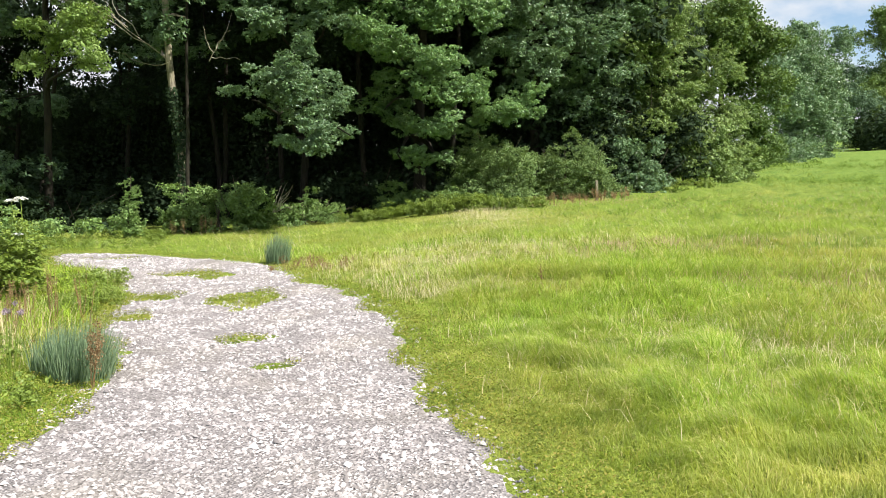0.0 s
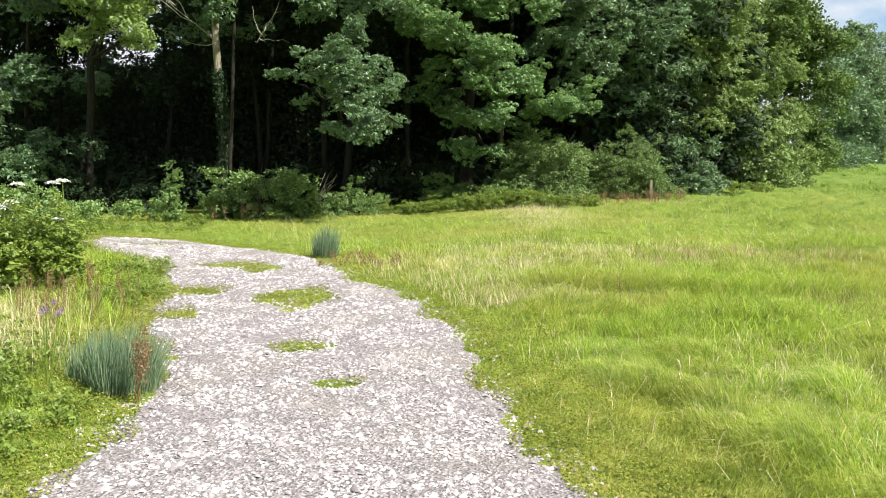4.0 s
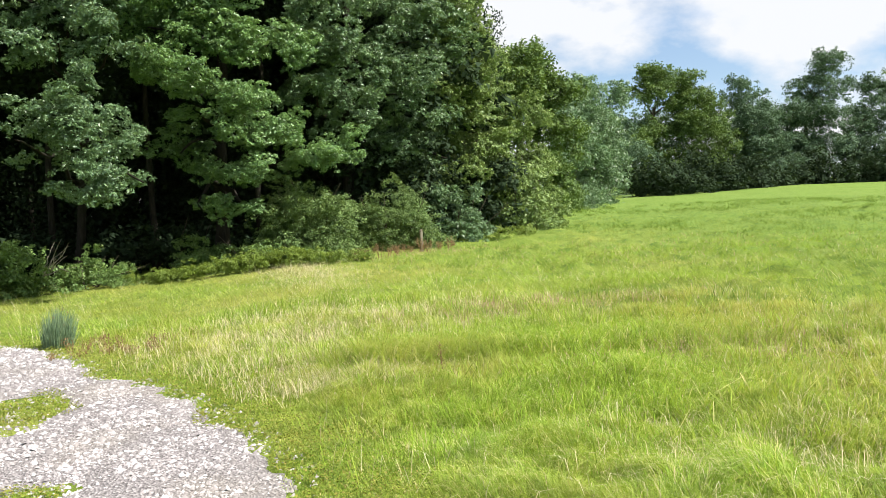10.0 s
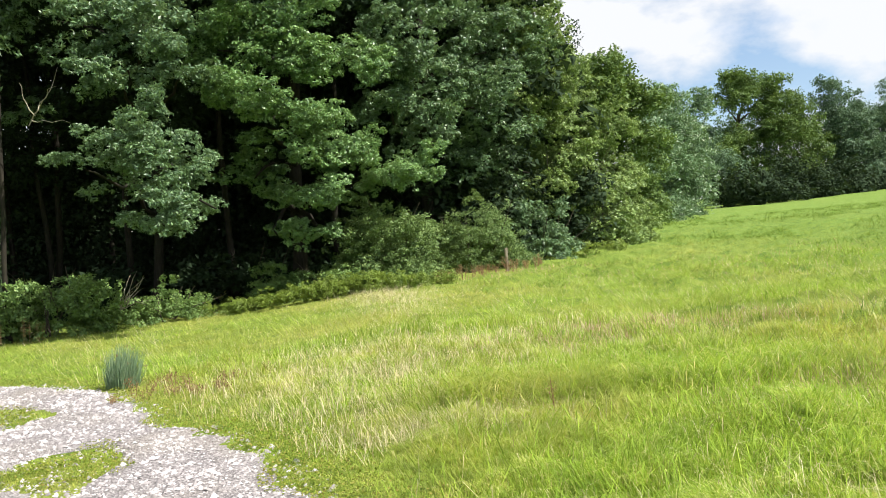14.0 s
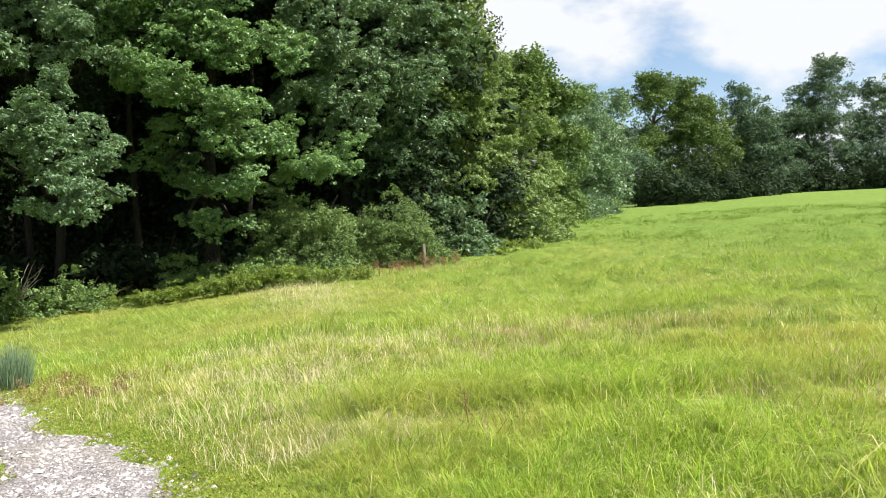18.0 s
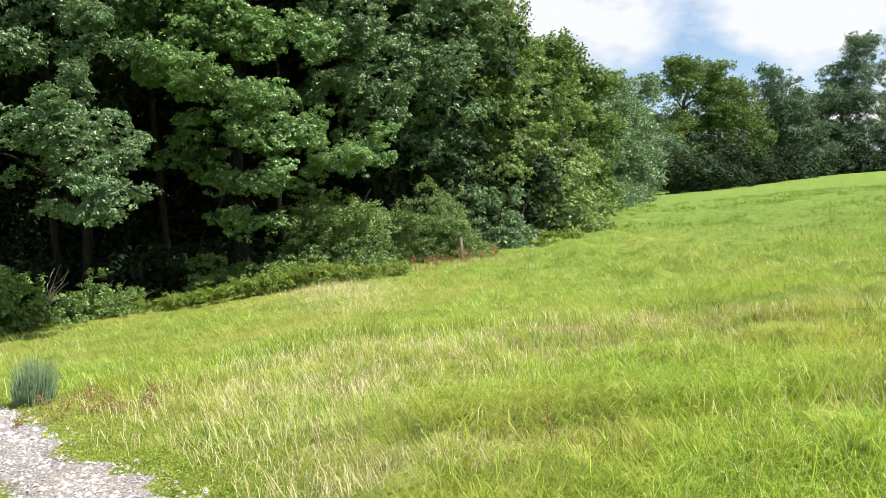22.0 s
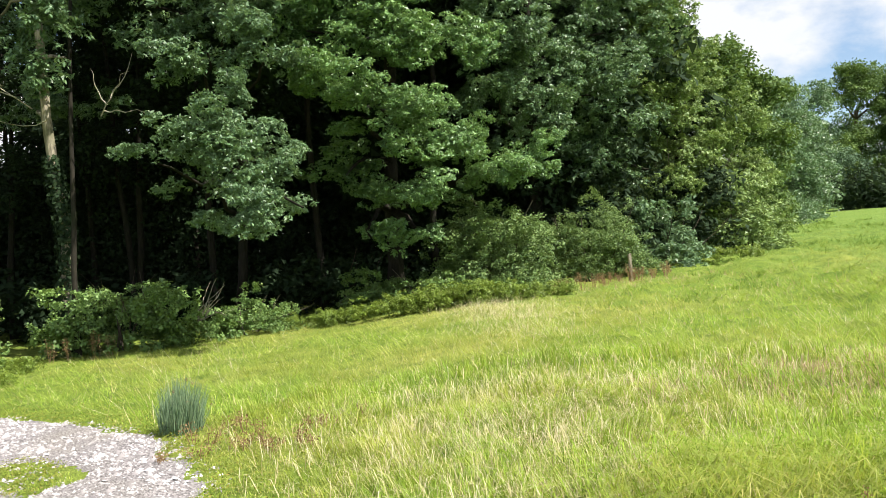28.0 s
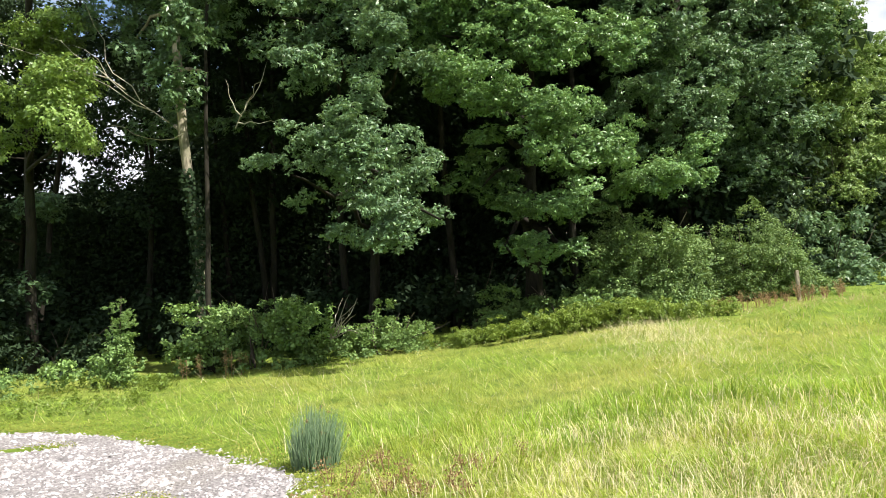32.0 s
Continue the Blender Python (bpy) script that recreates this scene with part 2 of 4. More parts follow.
PURPLE = straw_material("thistle flowers", (0.26, 0.20, 0.25), (0.34, 0.26, 0.32), (0.42, 0.36, 0.40))
MOSS = straw_material("verge moss and clover", (0.115, 0.165, 0.020), (0.21, 0.255, 0.030), (0.30, 0.25, 0.065))
LUSH = straw_material("lush tussock grass", (0.17, 0.28, 0.024), (0.25, 0.37, 0.034), (0.35, 0.46, 0.060))
TUSSOCK = straw_material("dark tussock grass", (0.11, 0.185, 0.026), (0.165, 0.26, 0.038), (0.24, 0.33, 0.06))
STONE_BED = gravel_material("gravel bed", True)
STONES = gravel_material("loose gravel", False)


# ---------------------------------------------------------------- mesh helpers
def mesh_of(name, co, quads=None, tris=None, material=None, smooth=False):
    """A mesh from arrays of corners, four-sided and three-sided faces."""
    me = bpy.data.meshes.new(name)
    co = np.asarray(co, np.float32)
    q = np.zeros((0, 4), np.int32) if quads is None else np.asarray(quads, np.int32)
    t = np.zeros((0, 3), np.int32) if tris is None else np.asarray(tris, np.int32)
    me.vertices.add(len(co))
    me.vertices.foreach_set("co", co.ravel())
    me.loops.add(q.size + t.size)
    me.loops.foreach_set("vertex_index", np.concatenate([q.ravel(), t.ravel()]))
    me.polygons.add(len(q) + len(t))
    starts = np.concatenate([np.arange(len(q)) * 4, q.size + np.arange(len(t)) * 3]).astype(np.int32)
    me.polygons.foreach_set("loop_start", starts)
    if smooth:
        me.polygons.foreach_set("use_smooth", np.ones(len(q) + len(t), bool))
    me.update(calc_edges=True)
    if material:
        me.materials.append(material)
    return me


def child(name, me, parent, label="", m=None):
    """A mesh object as a part of a thing."""
    ob = new(name, me)
    ob.parent = parent
    if m is not None:
        ob.matrix_basis = m
    if label:
        ob["label"] = label
    return ob


def thing(name, x, y, z, label, category, group="", turn=0.0):
    ob = new(name)
    ob.empty_display_size = 0.2
    ob.matrix_basis = pose(x, y, z, 0, 0, turn)
    return tagged(ob, label, category, group)


def tube(points, radii, sides=7):
    """Corners and faces of a tapered, bent rod through the points."""
    pts = np.asarray(points, float)
    way = np.gradient(pts, axis=0)
    way /= np.linalg.norm(way, axis=1)[:, None] + 1e-9
    side = np.cross(way, (0.31, 0.87, 0.11))
    side /= np.linalg.norm(side, axis=1)[:, None] + 1e-9
    up = np.cross(side, way)
    ang = np.linspace(0, 2 * np.pi, sides, endpoint=False)
    ring = np.cos(ang)[None, :, None] * side[:, None] + np.sin(ang)[None, :, None] * up[:, None]
    co = (pts[:, None] + ring * np.asarray(radii)[:, None, None]).reshape(-1, 3)
    n, i, j = len(pts), *np.meshgrid(np.arange(len(pts) - 1), np.arange(sides), indexing="ij")
    quads = np.stack([i * sides + j, i * sides + (j + 1) % sides, (i + 1) * sides + (j + 1) % sides, (i + 1) * sides + j], -1).reshape(-1, 4)
    return co, quads


def joined(parts):
    co, faces, off = [], [], 0
    for c, f in parts:
        co.append(c)
        faces.append(np.asarray(f) + off)
        off += len(c)
    return np.concatenate(co), np.concatenate(faces)


def leaves_at(rng, centres, normals, length, width):
    """Pointed, slightly folded leaves: four corners each."""
    n = len(centres)
    nrm = normals / (np.linalg.norm(normals, axis=1)[:, None] + 1e-9)
    other = rng.normal(size=(n, 3))
    along = np.cross(nrm, other)
    along /= np.linalg.norm(along, axis=1)[:, None] + 1e-9
    across = np.cross(nrm, along)
    s = rng.uniform(0.65, 1.3, n)[:, None]
    L, W = length * s, width * s
    co = np.stack([centres - along * L * 0.5, centres + across * W * 0.5 + nrm * W * 0.18, centres + along * L * 0.5 - nrm * L * 0.08,
                   centres - across * W * 0.5 + nrm * W * 0.18], 1).reshape(-1, 3)
    return co, np.arange(4 * n).reshape(-1, 4)


def flakes_at(rng, centres, normals, length, width):
    """Leaves of three corners, for what stays far off or in the dark."""
    co, _ = leaves_at(rng, centres, normals, length, width)
    co = co.reshape(-1, 4, 3)
    co[:, 0] += (co[:, 0] - co[:, 2]) * 0.25
    n = len(co)
    return np.stack([co[:, 0] * 0.4 + co[:, 3] * 0.6, co[:, 1], co[:, 2]], 1).reshape(-1, 3), np.arange(3 * n).reshape(-1, 3)


def bough_mesh(name, seed, material, size=(0.95, 0.95, 0.45), sprays=15, per=40, leaf=(0.11, 0.05), puff=0.2, flat=0.5, droop=0.2, plain=False):
    """A bough: flat, dense sprays of leaves that grow out from its root at the origin along +y and hang at their ends."""
    rng = np.random.default_rng(seed)
    cs, ns = [], []
    for k in range(sprays):
        d = rng.normal(size=3) * (1.0, 0.8, 0.8) + (0, 0.5, 0.05)
        d /= np.linalg.norm(d)
        reach = rng.uniform(0.25, 1.0) ** 0.6
        c = d * np.array(size) * reach
        c[2] -= droop * reach ** 2
        r = puff * rng.uniform(0.75, 1.3)
        v = rng.normal(size=(per, 3))
        v *= (rng.random((per, 1)) ** 0.4) / np.linalg.norm(v, axis=1)[:, None]
        p = v * r * (1, 1, flat)
        p[:, 2] -= 0.35 * (p[:, 0] ** 2 + p[:, 1] ** 2) / r
        cs.append(c + p)
        ns.append(rng.normal(size=(per, 3)) * 0.52 + (0, 0, 0.72) + v * (0.5, 0.5, 0.3) + d * 0.25)
    if plain:
        co, t = flakes_at(rng, np.concatenate(cs), np.concatenate(ns), *leaf)
        return mesh_of(name, co, None, t, material)
    co, q = leaves_at(rng, np.concatenate(cs), np.concatenate(ns), *leaf)
    return mesh_of(name, co, q, None, material)


# ---------------------------------------------------------------- lie of the land
def ground(x, y):
    d = np.sqrt(x * x + y * y)
    az = np.degrees(np.arctan2(x, y))
    s = np.interp(az, (-180, -60, -30, -18, -5, 2, 20, 35, 60, 180), (.03, .012, .011, .013, .03, .048, .061, .067, .06, .03))
    return s * (np.sqrt(d * d + 16.0) - 4.0)


def gz(x, y):
    return float(ground(np.float64(x), np.float64(y)))


def track_edges(y):
    left = np.interp(y, (-40, 0, 5.4, 6.9, 7.9, 8.6, 9.7, 11.0, 11.6, 13.5, 15.1, 16.2, 17.1), (-2.0, -2.1, -2.44, -2.65, -3.08, -3.4, -3.75, -3.95, -4.27, -5.2, -6.8, -7.4, -7.5))
    right = np.interp(y, (-40, 0, 4.2, 4.8, 6.0, 7.1, 8.1, 8.9, 9.75, 10.9, 11.4, 11.6, 12.5, 13.4, 14.3, 15.5, 16.0, 16.6, 17.1), (1.2, 1.1, .33, .12, -.17, -.35, -.45, -.62, -.9, -1.28, -1.6, -1.98, -2.2, -2.6, -3.0, -4.2, -4.9, -5.5, -6.6))
    return left, right


def wobble(x, y, scale, seed=0.0):
    return np.array([noise.noise((a * scale + seed, b * scale - seed, seed)) for a, b in zip(np.ravel(x), np.ravel(y))])


# tufts of grass that stand in the gravel: place, half length and half width
PATCHES = ((-2.62, 10.55, 0.30, 0.42), (-2.32, 10.55, 0.26, 0.62), (-3.95, 13.45, 0.48, 0.30), (-3.5, 12.95, 0.26, 0.34), (-1.90, 8.02, 0.20, 0.13), (-1.40, 6.88, 0.12, 0.07),
           (-3.75, 10.9, 0.30, 0.35), (-3.4, 9.4, 0.15, 0.22), (-6.2, 16.05, 0.32, 0.16))


def on_track(x, y):
    """How far inside the gravel a place lies, in metres; less than 0 outside and in its tufts."""
    left, right = track_edges(y)
    inside = np.minimum(np.minimum(x - left, right - x), 17.1 - y)
    for px, py, a, b in PATCHES:
        r = np.sqrt(((x - px) / a) ** 2 + ((y - py) / b) ** 2)
        inside = np.minimum(inside, (r - 1.0) * min(a, b))
    return inside


def mound(x, y):
    """Low tussocks and hollows of the old meadow, none under the track."""
    rise = 0.085 * wobble(x, y, 1.15, 13.0) + 0.06 * wobble(x, y, 2.9, 17.0)
    d = np.hypot(x, y)
    rise = rise.reshape(np.shape(x)) * np.interp(x, (1.0, 7.0), (0.6, 2.1))
    return rise * np.clip(-on_track(x, y) / 0.9 - 0.25, 0.0, 1.0) * np.clip(1.8 - d / 50.0, 0.0, 1.0)


def bed_z(x, y):
    """Top of the gravel: it feathers out into the turf at its edges."""
    e = on_track(x, y) + wobble(x, y, 2.3, 4.0).reshape(np.shape(x)) * 0.22
    full = np.clip(e / 0.12, 0.0, 1.0)
    return e, ground(x, y) - 0.008 + full * (0.020 + 0.0125 * wobble(x, y, 1.7).reshape(np.shape(x))) + np.clip(e, 0.0, 0.3) * 0.05


rings = np.concatenate([[0.0], np.geomspace(0.6, 3.4, 10), np.geomspace(3.5, 42.0, 190), np.geomspace(43.0, 900.0, 56)])
turns = np.radians(np.concatenate([np.arange(-180, -62, 3.0), np.arange(-62, 70, 0.66), np.arange(70, 180, 3.0)]))
R, A = np.meshgrid(rings, turns, indexing="ij")
gx, gy = R * np.sin(A), R * np.cos(A)
gzv = ground(gx, gy) * np.clip(1.6 - R / 300.0, 0.0, 1.0) + mound(gx, gy)
nr, na = R.shape
i, j = np.meshgrid(np.arange(nr - 1), np.arange(na), indexing="ij")
gq = np.stack([i * na + j, (i + 1) * na + j, (i + 1) * na + (j + 1) % na, i * na + (j + 1) % na], -1).reshape(-1, 4)[:, ::-1]
land = new("ground", mesh_of("ground", np.stack([gx, gy, gzv], -1).reshape(-1, 3), gq, None, TURF, True))
tagged(land, "sloping green hay meadow, uncut, under tall grass", "ground", kind="structure")

# gravel bed
cell = 0.11
ux, uy = np.meshgrid(np.arange(-8.6, 1.9, cell), np.arange(-9.0, 17.6, cell), indexing="ij")
edge, uz = bed_z(ux, uy)
ni, nj = ux.shape
i, j = np.meshgrid(np.arange(ni - 1), np.arange(nj - 1), indexing="ij")
keep = edge[:-1, :-1] > -0.10
bq = np.stack([i * nj + j, (i + 1) * nj + j, (i + 1) * nj + j + 1, i * nj + j + 1], -1)[keep]
used, back = np.unique(bq, return_inverse=True)
bed = new("road", mesh_of("road", np.stack([ux, uy, uz], -1).reshape(-1, 3)[used], back.reshape(-1, 4), None, STONE_BED, True))
tagged(bed, "pale limestone gravel farm track with grassy tufts", "track", kind="structure")

# loose stones
rng = np.random.default_rng(5)
sx, sy = rng.uniform(-8.2, 1.4, 580000), rng.uniform(-3.5, 17.2, 580000)
ins = on_track(sx, sy)
fit = (rng.random(len(sx)) < np.clip(0.45 + ins * 1.2, 0, 0.85)) & (ins > -0.22) & (wobble(sx, sy, 2.6, 9.0) + 0.6 * wobble(sx, sy, 9.0, 5.0) > rng.uniform(-0.65, 0.50, len(sx))) & (rng.random(len(sx)) < np.where(sy < 2.4, 0.45, np.clip(5.5 / np.maximum(sy + 0.5, 0.5), 0.30, 1.0)))
sx, sy, ins = sx[fit], sy[fit], ins[fit]
n = len(sx)
size = rng.lognormal(math.log(0.0096), 0.42, n).clip(0.004, 0.026) * np.clip(0.85 + sy / 30.0, 1, 1.35)
octa = np.array([(1, 0, -0.2), (0, 1, -0.2), (-1, 0, -0.2), (0, -1, -0.2), (0, 0, 0.56)], float)
tri = np.array([(0, 1, 4), (1, 2, 4), (2, 3, 4), (3, 0, 4)])
th = rng.uniform(0, 2 * np.pi, n)
jig = octa[None] * rng.uniform(0.6, 1.35, (n, 5, 1)) + rng.normal(size=(n, 5, 3)) * 0.16
rot = np.stack([np.stack([np.cos(th), -np.sin(th)], -1), np.stack([np.sin(th), np.cos(th)], -1)], 1)
jig[..., :2] = np.einsum("nab,nkb->nka", rot, jig[..., :2] * (1.25, 0.85))
co = jig * size[:, None, None] + np.stack([sx, sy, np.maximum(bed_z(sx, sy)[1], ground(sx, sy)) + size * 0.22], -1)[:, None]
stones = new("gravel", mesh_of("gravel", co.reshape(-1, 3), None, (tri[None] + (np.arange(n) * 5)[:, None, None]).reshape(-1, 3), STONES))
tagged(stones, "loose pale grey limestone chippings on the farm track", "gravel", kind="stuff")


# ---------------------------------------------------------------- grass
def blade_mesh(name, rng, x, y, h, w, lean, material, z0=None, swirl=None):
    """Bent, tapering blades: five corners each."""
    n = len(x)
    th = rng.uniform(0, 2 * np.pi, n)
    side = np.stack([np.cos(th), np.sin(th), np.zeros(n)], -1)
    if swirl is not None:
        th = swirl + np.pi / 2 + rng.normal(size=n) * 1.0
    bend_th = th + np.pi / 2 + rng.normal(size=n) * 0.5
    bend = np.stack([np.cos(bend_th), np.sin(bend_th), np.zeros(n)], -1) * (h * lean)[:, None] + np.array([-0.05, 0.02, 0]) * h[:, None]
    base = np.stack([x, y, (ground(x, y) + mound(x, y) if z0 is None else z0) - 0.01], -1)
    up = np.array([0, 0, 1.0])
    mid = base + up * (h * 0.6)[:, None] + bend * 0.35
    tip = base + up * (h * (1 - 0.38 * lean))[:, None] + bend
    sw = side * (w * 0.5)[:, None]
    co = np.stack([base - sw, base + sw, mid + sw * 0.8, mid - sw * 0.8, tip], 1).reshape(-1, 3)
    far = from_path(x, y) > 8.5
    near = ~far
    co5 = co.reshape(-1, 5, 3)
    a, b = co5[near].reshape(-1, 3), co5[far][:, (0, 1, 4)].reshape(-1, 3)
    k, m = np.arange(int(near.sum())) * 5, len(a) + np.arange(int(far.sum())) * 3
    tris = np.concatenate([np.stack([k + 3, k + 2, k + 4], -1), np.stack([m, m + 1, m + 2], -1)])
    return mesh_of(name, np.concatenate([a, b]), np.stack([k, k + 1, k + 2, k + 3], -1), tris, material)


def tree_line(x):
    """The y at which the wood's edge begins."""
    return np.interp(x, (-30, -10.7, -7.5, -5.0, -3.0, 0.0, 2.0, 4.0, 6.6, 8.0, 12.5, 14.0, 24.0, 33.0, 57.0, 90.0), (26, 23.4, 22.6, 23.4, 24.4, 23.7, 23.5, 24.7, 26.7, 27.9, 34.3, 40.0, 58.0, 67.0, 84.0, 96.0))


def from_path(x, y):
    px = np.interp(y, (0, 7.4), (0, -1.1))
    return np.hypot(x - px, np.maximum(y - 7.4, 0.0) * 1.0 + np.maximum(-y, 0))


rng = np.random.default_rng(11)
N = 2000000
d = 2.0 * (42.0 / 2.0) ** rng.random(N)
az = np.radians(rng.uniform(-62, 72, N))
start = rng.uniform(0, 7.4, N)
x, y = -0.15 * start + d * np.sin(az), start + d * np.cos(az)
dens = np.clip(6.5 / from_path(x, y), 0, 1) ** 1.1
ok = (y > 1.2) & (y < tree_line(x) + 0.8) & (rng.random(N) < dens * 0.43) & (x > -11)
ins = on_track(x, y)
ok &= ins < rng.uniform(-0.12, 0.05, N)
x, y, ins = x[ok], y[ok], ins[ok]
fp = from_path(x, y)
clump = wobble(x, y, 0.8, 2.0)
tuft = np.clip(wobble(x, y, 2.1, 7.0) * 2.2, -0.5, 1.0)
short = np.clip(-ins / 1.5, 0.16, 1.0) * np.clip((tree_line(x) + 1.5 - y) / 4.0, 0.45, 1.0)
h = (0.15 + 0.05 * clump + 0.075 * tuft) * rng.uniform(0.6, 1.35, len(x)) * short
w = np.clip(0.0038 + 0.00042 * fp, 0.0042, 0.018) * rng.uniform(0.7, 1.3, len(x))
grass = new("grass", blade_mesh("grass", rng, x, y, h.clip(0.04), w, rng.uniform(0.35, 1.45, len(x)) + 0.4 * clump, GRASS, None, 5.0 * wobble(x, y, 0.75, 23.0) + 2.5 * wobble(x, y, 2.3, 29.0)))
tagged(grass, "long bright green meadow grass in uneven tussocks", "grass", kind="stuff")
print("grass blades", len(x), "stones", n)

# ---------------------------------------------------------------- trees
BOUGHS = {
    "ash": [bough_mesh("bough", 20 + k, ASH, (0.90, 0.90, 0.44), 17, 21, (0.190, 0.074), 0.22, 0.55, 0.30) for k in range(4)],
    "ash_light": [bough_mesh("bough", 25 + k, ASH_LIGHT, (0.90, 0.90, 0.42), 17, 21, (0.185, 0.072), 0.22, 0.52, 0.30) for k in range(3)],
    "far_ash": [bough_mesh("bough", 90 + k, ASH_FAR, (0.85, 0.85, 0.5), 12, 21, (0.155, 0.105), 0.23, 0.6, 0.15, True) for k in range(3)],
    "far_oak": [bough_mesh("bough", 95 + k, OAK_FAR, (0.85, 0.85, 0.5), 12, 21, (0.155, 0.11), 0.23, 0.6, 0.12, True) for k in range(3)],
    "far_light": [bough_mesh("bough", 93 + k, ASH, (0.85, 0.85, 0.5), 12, 21, (0.155, 0.10), 0.23, 0.6, 0.15, True) for k in range(3)],
    "oak": [bough_mesh("bough", 30 + k, OAK, (0.85, 0.85, 0.5), 14, 36, (0.120, 0.070), 0.22, 0.6, 0.12) for k in range(3)],
    "maple": [bough_mesh("bough", 40 + k, MAPLE, (0.85, 0.85, 0.54), 15, 26, (0.150, 0.078), 0.20, 0.55, 0.2) for k in range(3)],
    "thorn": [bough_mesh("bough", 50 + k, THORN, (0.75, 0.75, 0.50), 16, 36, (0.066, 0.046), 0.15, 0.7, 0.08) for k in range(3)],
    "bramble": [bough_mesh("bough", 60 + k, BRAMBLE, (0.7, 0.75, 0.38), 14, 32, (0.090, 0.065), 0.17, 0.6, 0.2) for k in range(3)],
    # the next two carry leaves with shade painted in
    "shade_woods": [bough_mesh("bough", 70 + k, SHADE_LEAVES, (1.1, 1.1, 0.7), 13, 21, (0.24, 0.165), 0.34, 0.7, 0.2, True) for k in range(3)],
    "thin": [bough_mesh("bough", 75 + k, SHADE_LEAVES, (1.0, 1.0, 0.6), 15, 18, (0.13, 0.075), 0.24, 0.7, 0.2) for k in range(3)],
    "nettle": [bough_mesh("bough", 80 + k, NETTLE, (0.40, 0.40, 0.36), 13, 18, (0.070, 0.040), 0.10, 0.7, 0.03) for k in range(3)],
}


def bend_line(p0, p1, rng, n=8, sway=0.08, sag=0.0):
    s = np.linspace(0, 1, n)[:, None]
    p0, p1 = np.asarray(p0, float), np.asarray(p1, float)
    length = np.linalg.norm(p1 - p0)
    w = np.cumsum(rng.normal(size=(n, 3)) * sway * length / n, axis=0)
    w -= w[0] + (w[-1] - w[0]) * s
    pts = p0 + (p1 - p0) * s + w
    pts[:, 2] += sag * length * np.sin(np.pi * s[:, 0])
    return pts


def shell(rng, n, full=1.0):
    """Ways from a crown's heart to its skin: fewer below."""
    v = rng.normal(size=(n * 3, 3))
    v /= np.linalg.norm(v, axis=1)[:, None]
    v = v[(v[:, 2] > -0.75)][:n]
    return v * rng.uniform(0.55, 1.0, (len(v), 1)) * full


def clumps(rng, n):
    """The same, gathered in fours so that gaps are left between."""
    out = []
    for c in shell(rng, max(2, round(n / 4))):
        for k in range(4):
            out.append((c, c + rng.normal(size=3) * 0.21))
    return out[:n]


def tree(rng, name, label, x, y, height, girth, lean, kind, blobs, bark=None, group="", limbs=True, category="tree"):
    """blobs: masses of the crown in world metres (x, y, z, rx, ry, rz, boughs, scale)."""
    rng = np.random.default_rng(int(abs(x) * 1000 + abs(y) * 77))
    z = gz(x, y)
    t = thing(name, x, y, z, label, category, group)
    top = np.array([lean[0], lean[1], height])
    stem = bend_line((0, 0, -0.15), top, rng, 12, 0.05)
    rad = girth * np.linspace(1.0, 0.22, 12) ** 0.8
    rad[0] *= 1.35
    child("trunk", mesh_of("trunk", *tube(stem, rad, 9), None, bark or BARK_DARK, True), t)
    for bx, by, bz, rx, ry, rz, n, scale in blobs:
        c = np.array([bx - x, by - y, bz - z])
        if limbs:
            k = int(np.clip(np.searchsorted(stem[:, 2], c[2] - 0.30 * np.linalg.norm(c[:2]) - 0.3), 2, 10))
            line = bend_line(stem[k], c + (0, 0, -0.2), rng, 8, 0.22, 0.06)
            child("limb", mesh_of("limb", *tube(line, np.linspace(rad[k] * 0.6, 0.018, 8), 6), None, bark or BARK_DARK, True), t)
        for v, w in clumps(rng, n):
            p = c + w * (rx, ry, rz)
            yaw = math.degrees(math.atan2(-v[0], v[1])) + rng.normal() * 25
            tip = float(np.clip(math.degrees(math.asin(np.clip(v[2], -1, 1))) * 0.55, -30, 50)) + rng.normal() * 10
            s = scale * rng.uniform(0.8, 1.2)
            m = pose(*p, 0, 0, yaw) @ pose(0, 0, 0, tip, rng.normal() * 12, 0) @ Matrix.Diagonal((s, s, s, 1))
            meshes = BOUGHS[kind]
            child("bough", meshes[int(rng.integers(len(meshes)))], t, "", m)["kind"] = "stuff"
    return t


rng = np.random.default_rng(3)
# the last two crown masses are unseen, added to shade the wood
pale = tree(rng, "ash_tree", "tall ash with a pale bare trunk and added dark leaves low down", -7.15, 23.4, 13.5, 0.125, (-1.15, 0.4), "ash",
     [(-8.2, 23.5, 9.4, 2.2, 2.0, 1.6, 26, 0.9), (-9.0, 24.6, 7.2, 1.6, 1.2, 0.9, 9, 0.7), (-8.2, 25.2, 5.6, 1.4, 1.0, 0.7, 7, 0.6), (-6.85, 23.0, 6.2, 0.55, 0.5, 0.7, 9, 0.62), (-6.9, 23.6, 8.6, 1.5, 1.3, 0.9, 12, 0.9), (-6.4, 23.9, 10.2, 1.8, 1.4, 0.8, 26, 1.1), (-9.2, 23.6, 10.4, 1.8, 1.4, 0.8, 26, 1.1)], BARK, "trees of the wood's edge")
# dark leaves added round the lower trunk to stand in for its shade
n = 2600
heart = np.array([v.co for v in [c for c in pale.children if c.name.startswith("trunk")][0].data.vertices]).reshape(12, 9, 3).mean(1)
u, th = rng.random(n) ** 0.8 * 3.9, rng.uniform(0, 2 * np.pi, n)
r = 0.155 + rng.normal(size=n) * 0.03
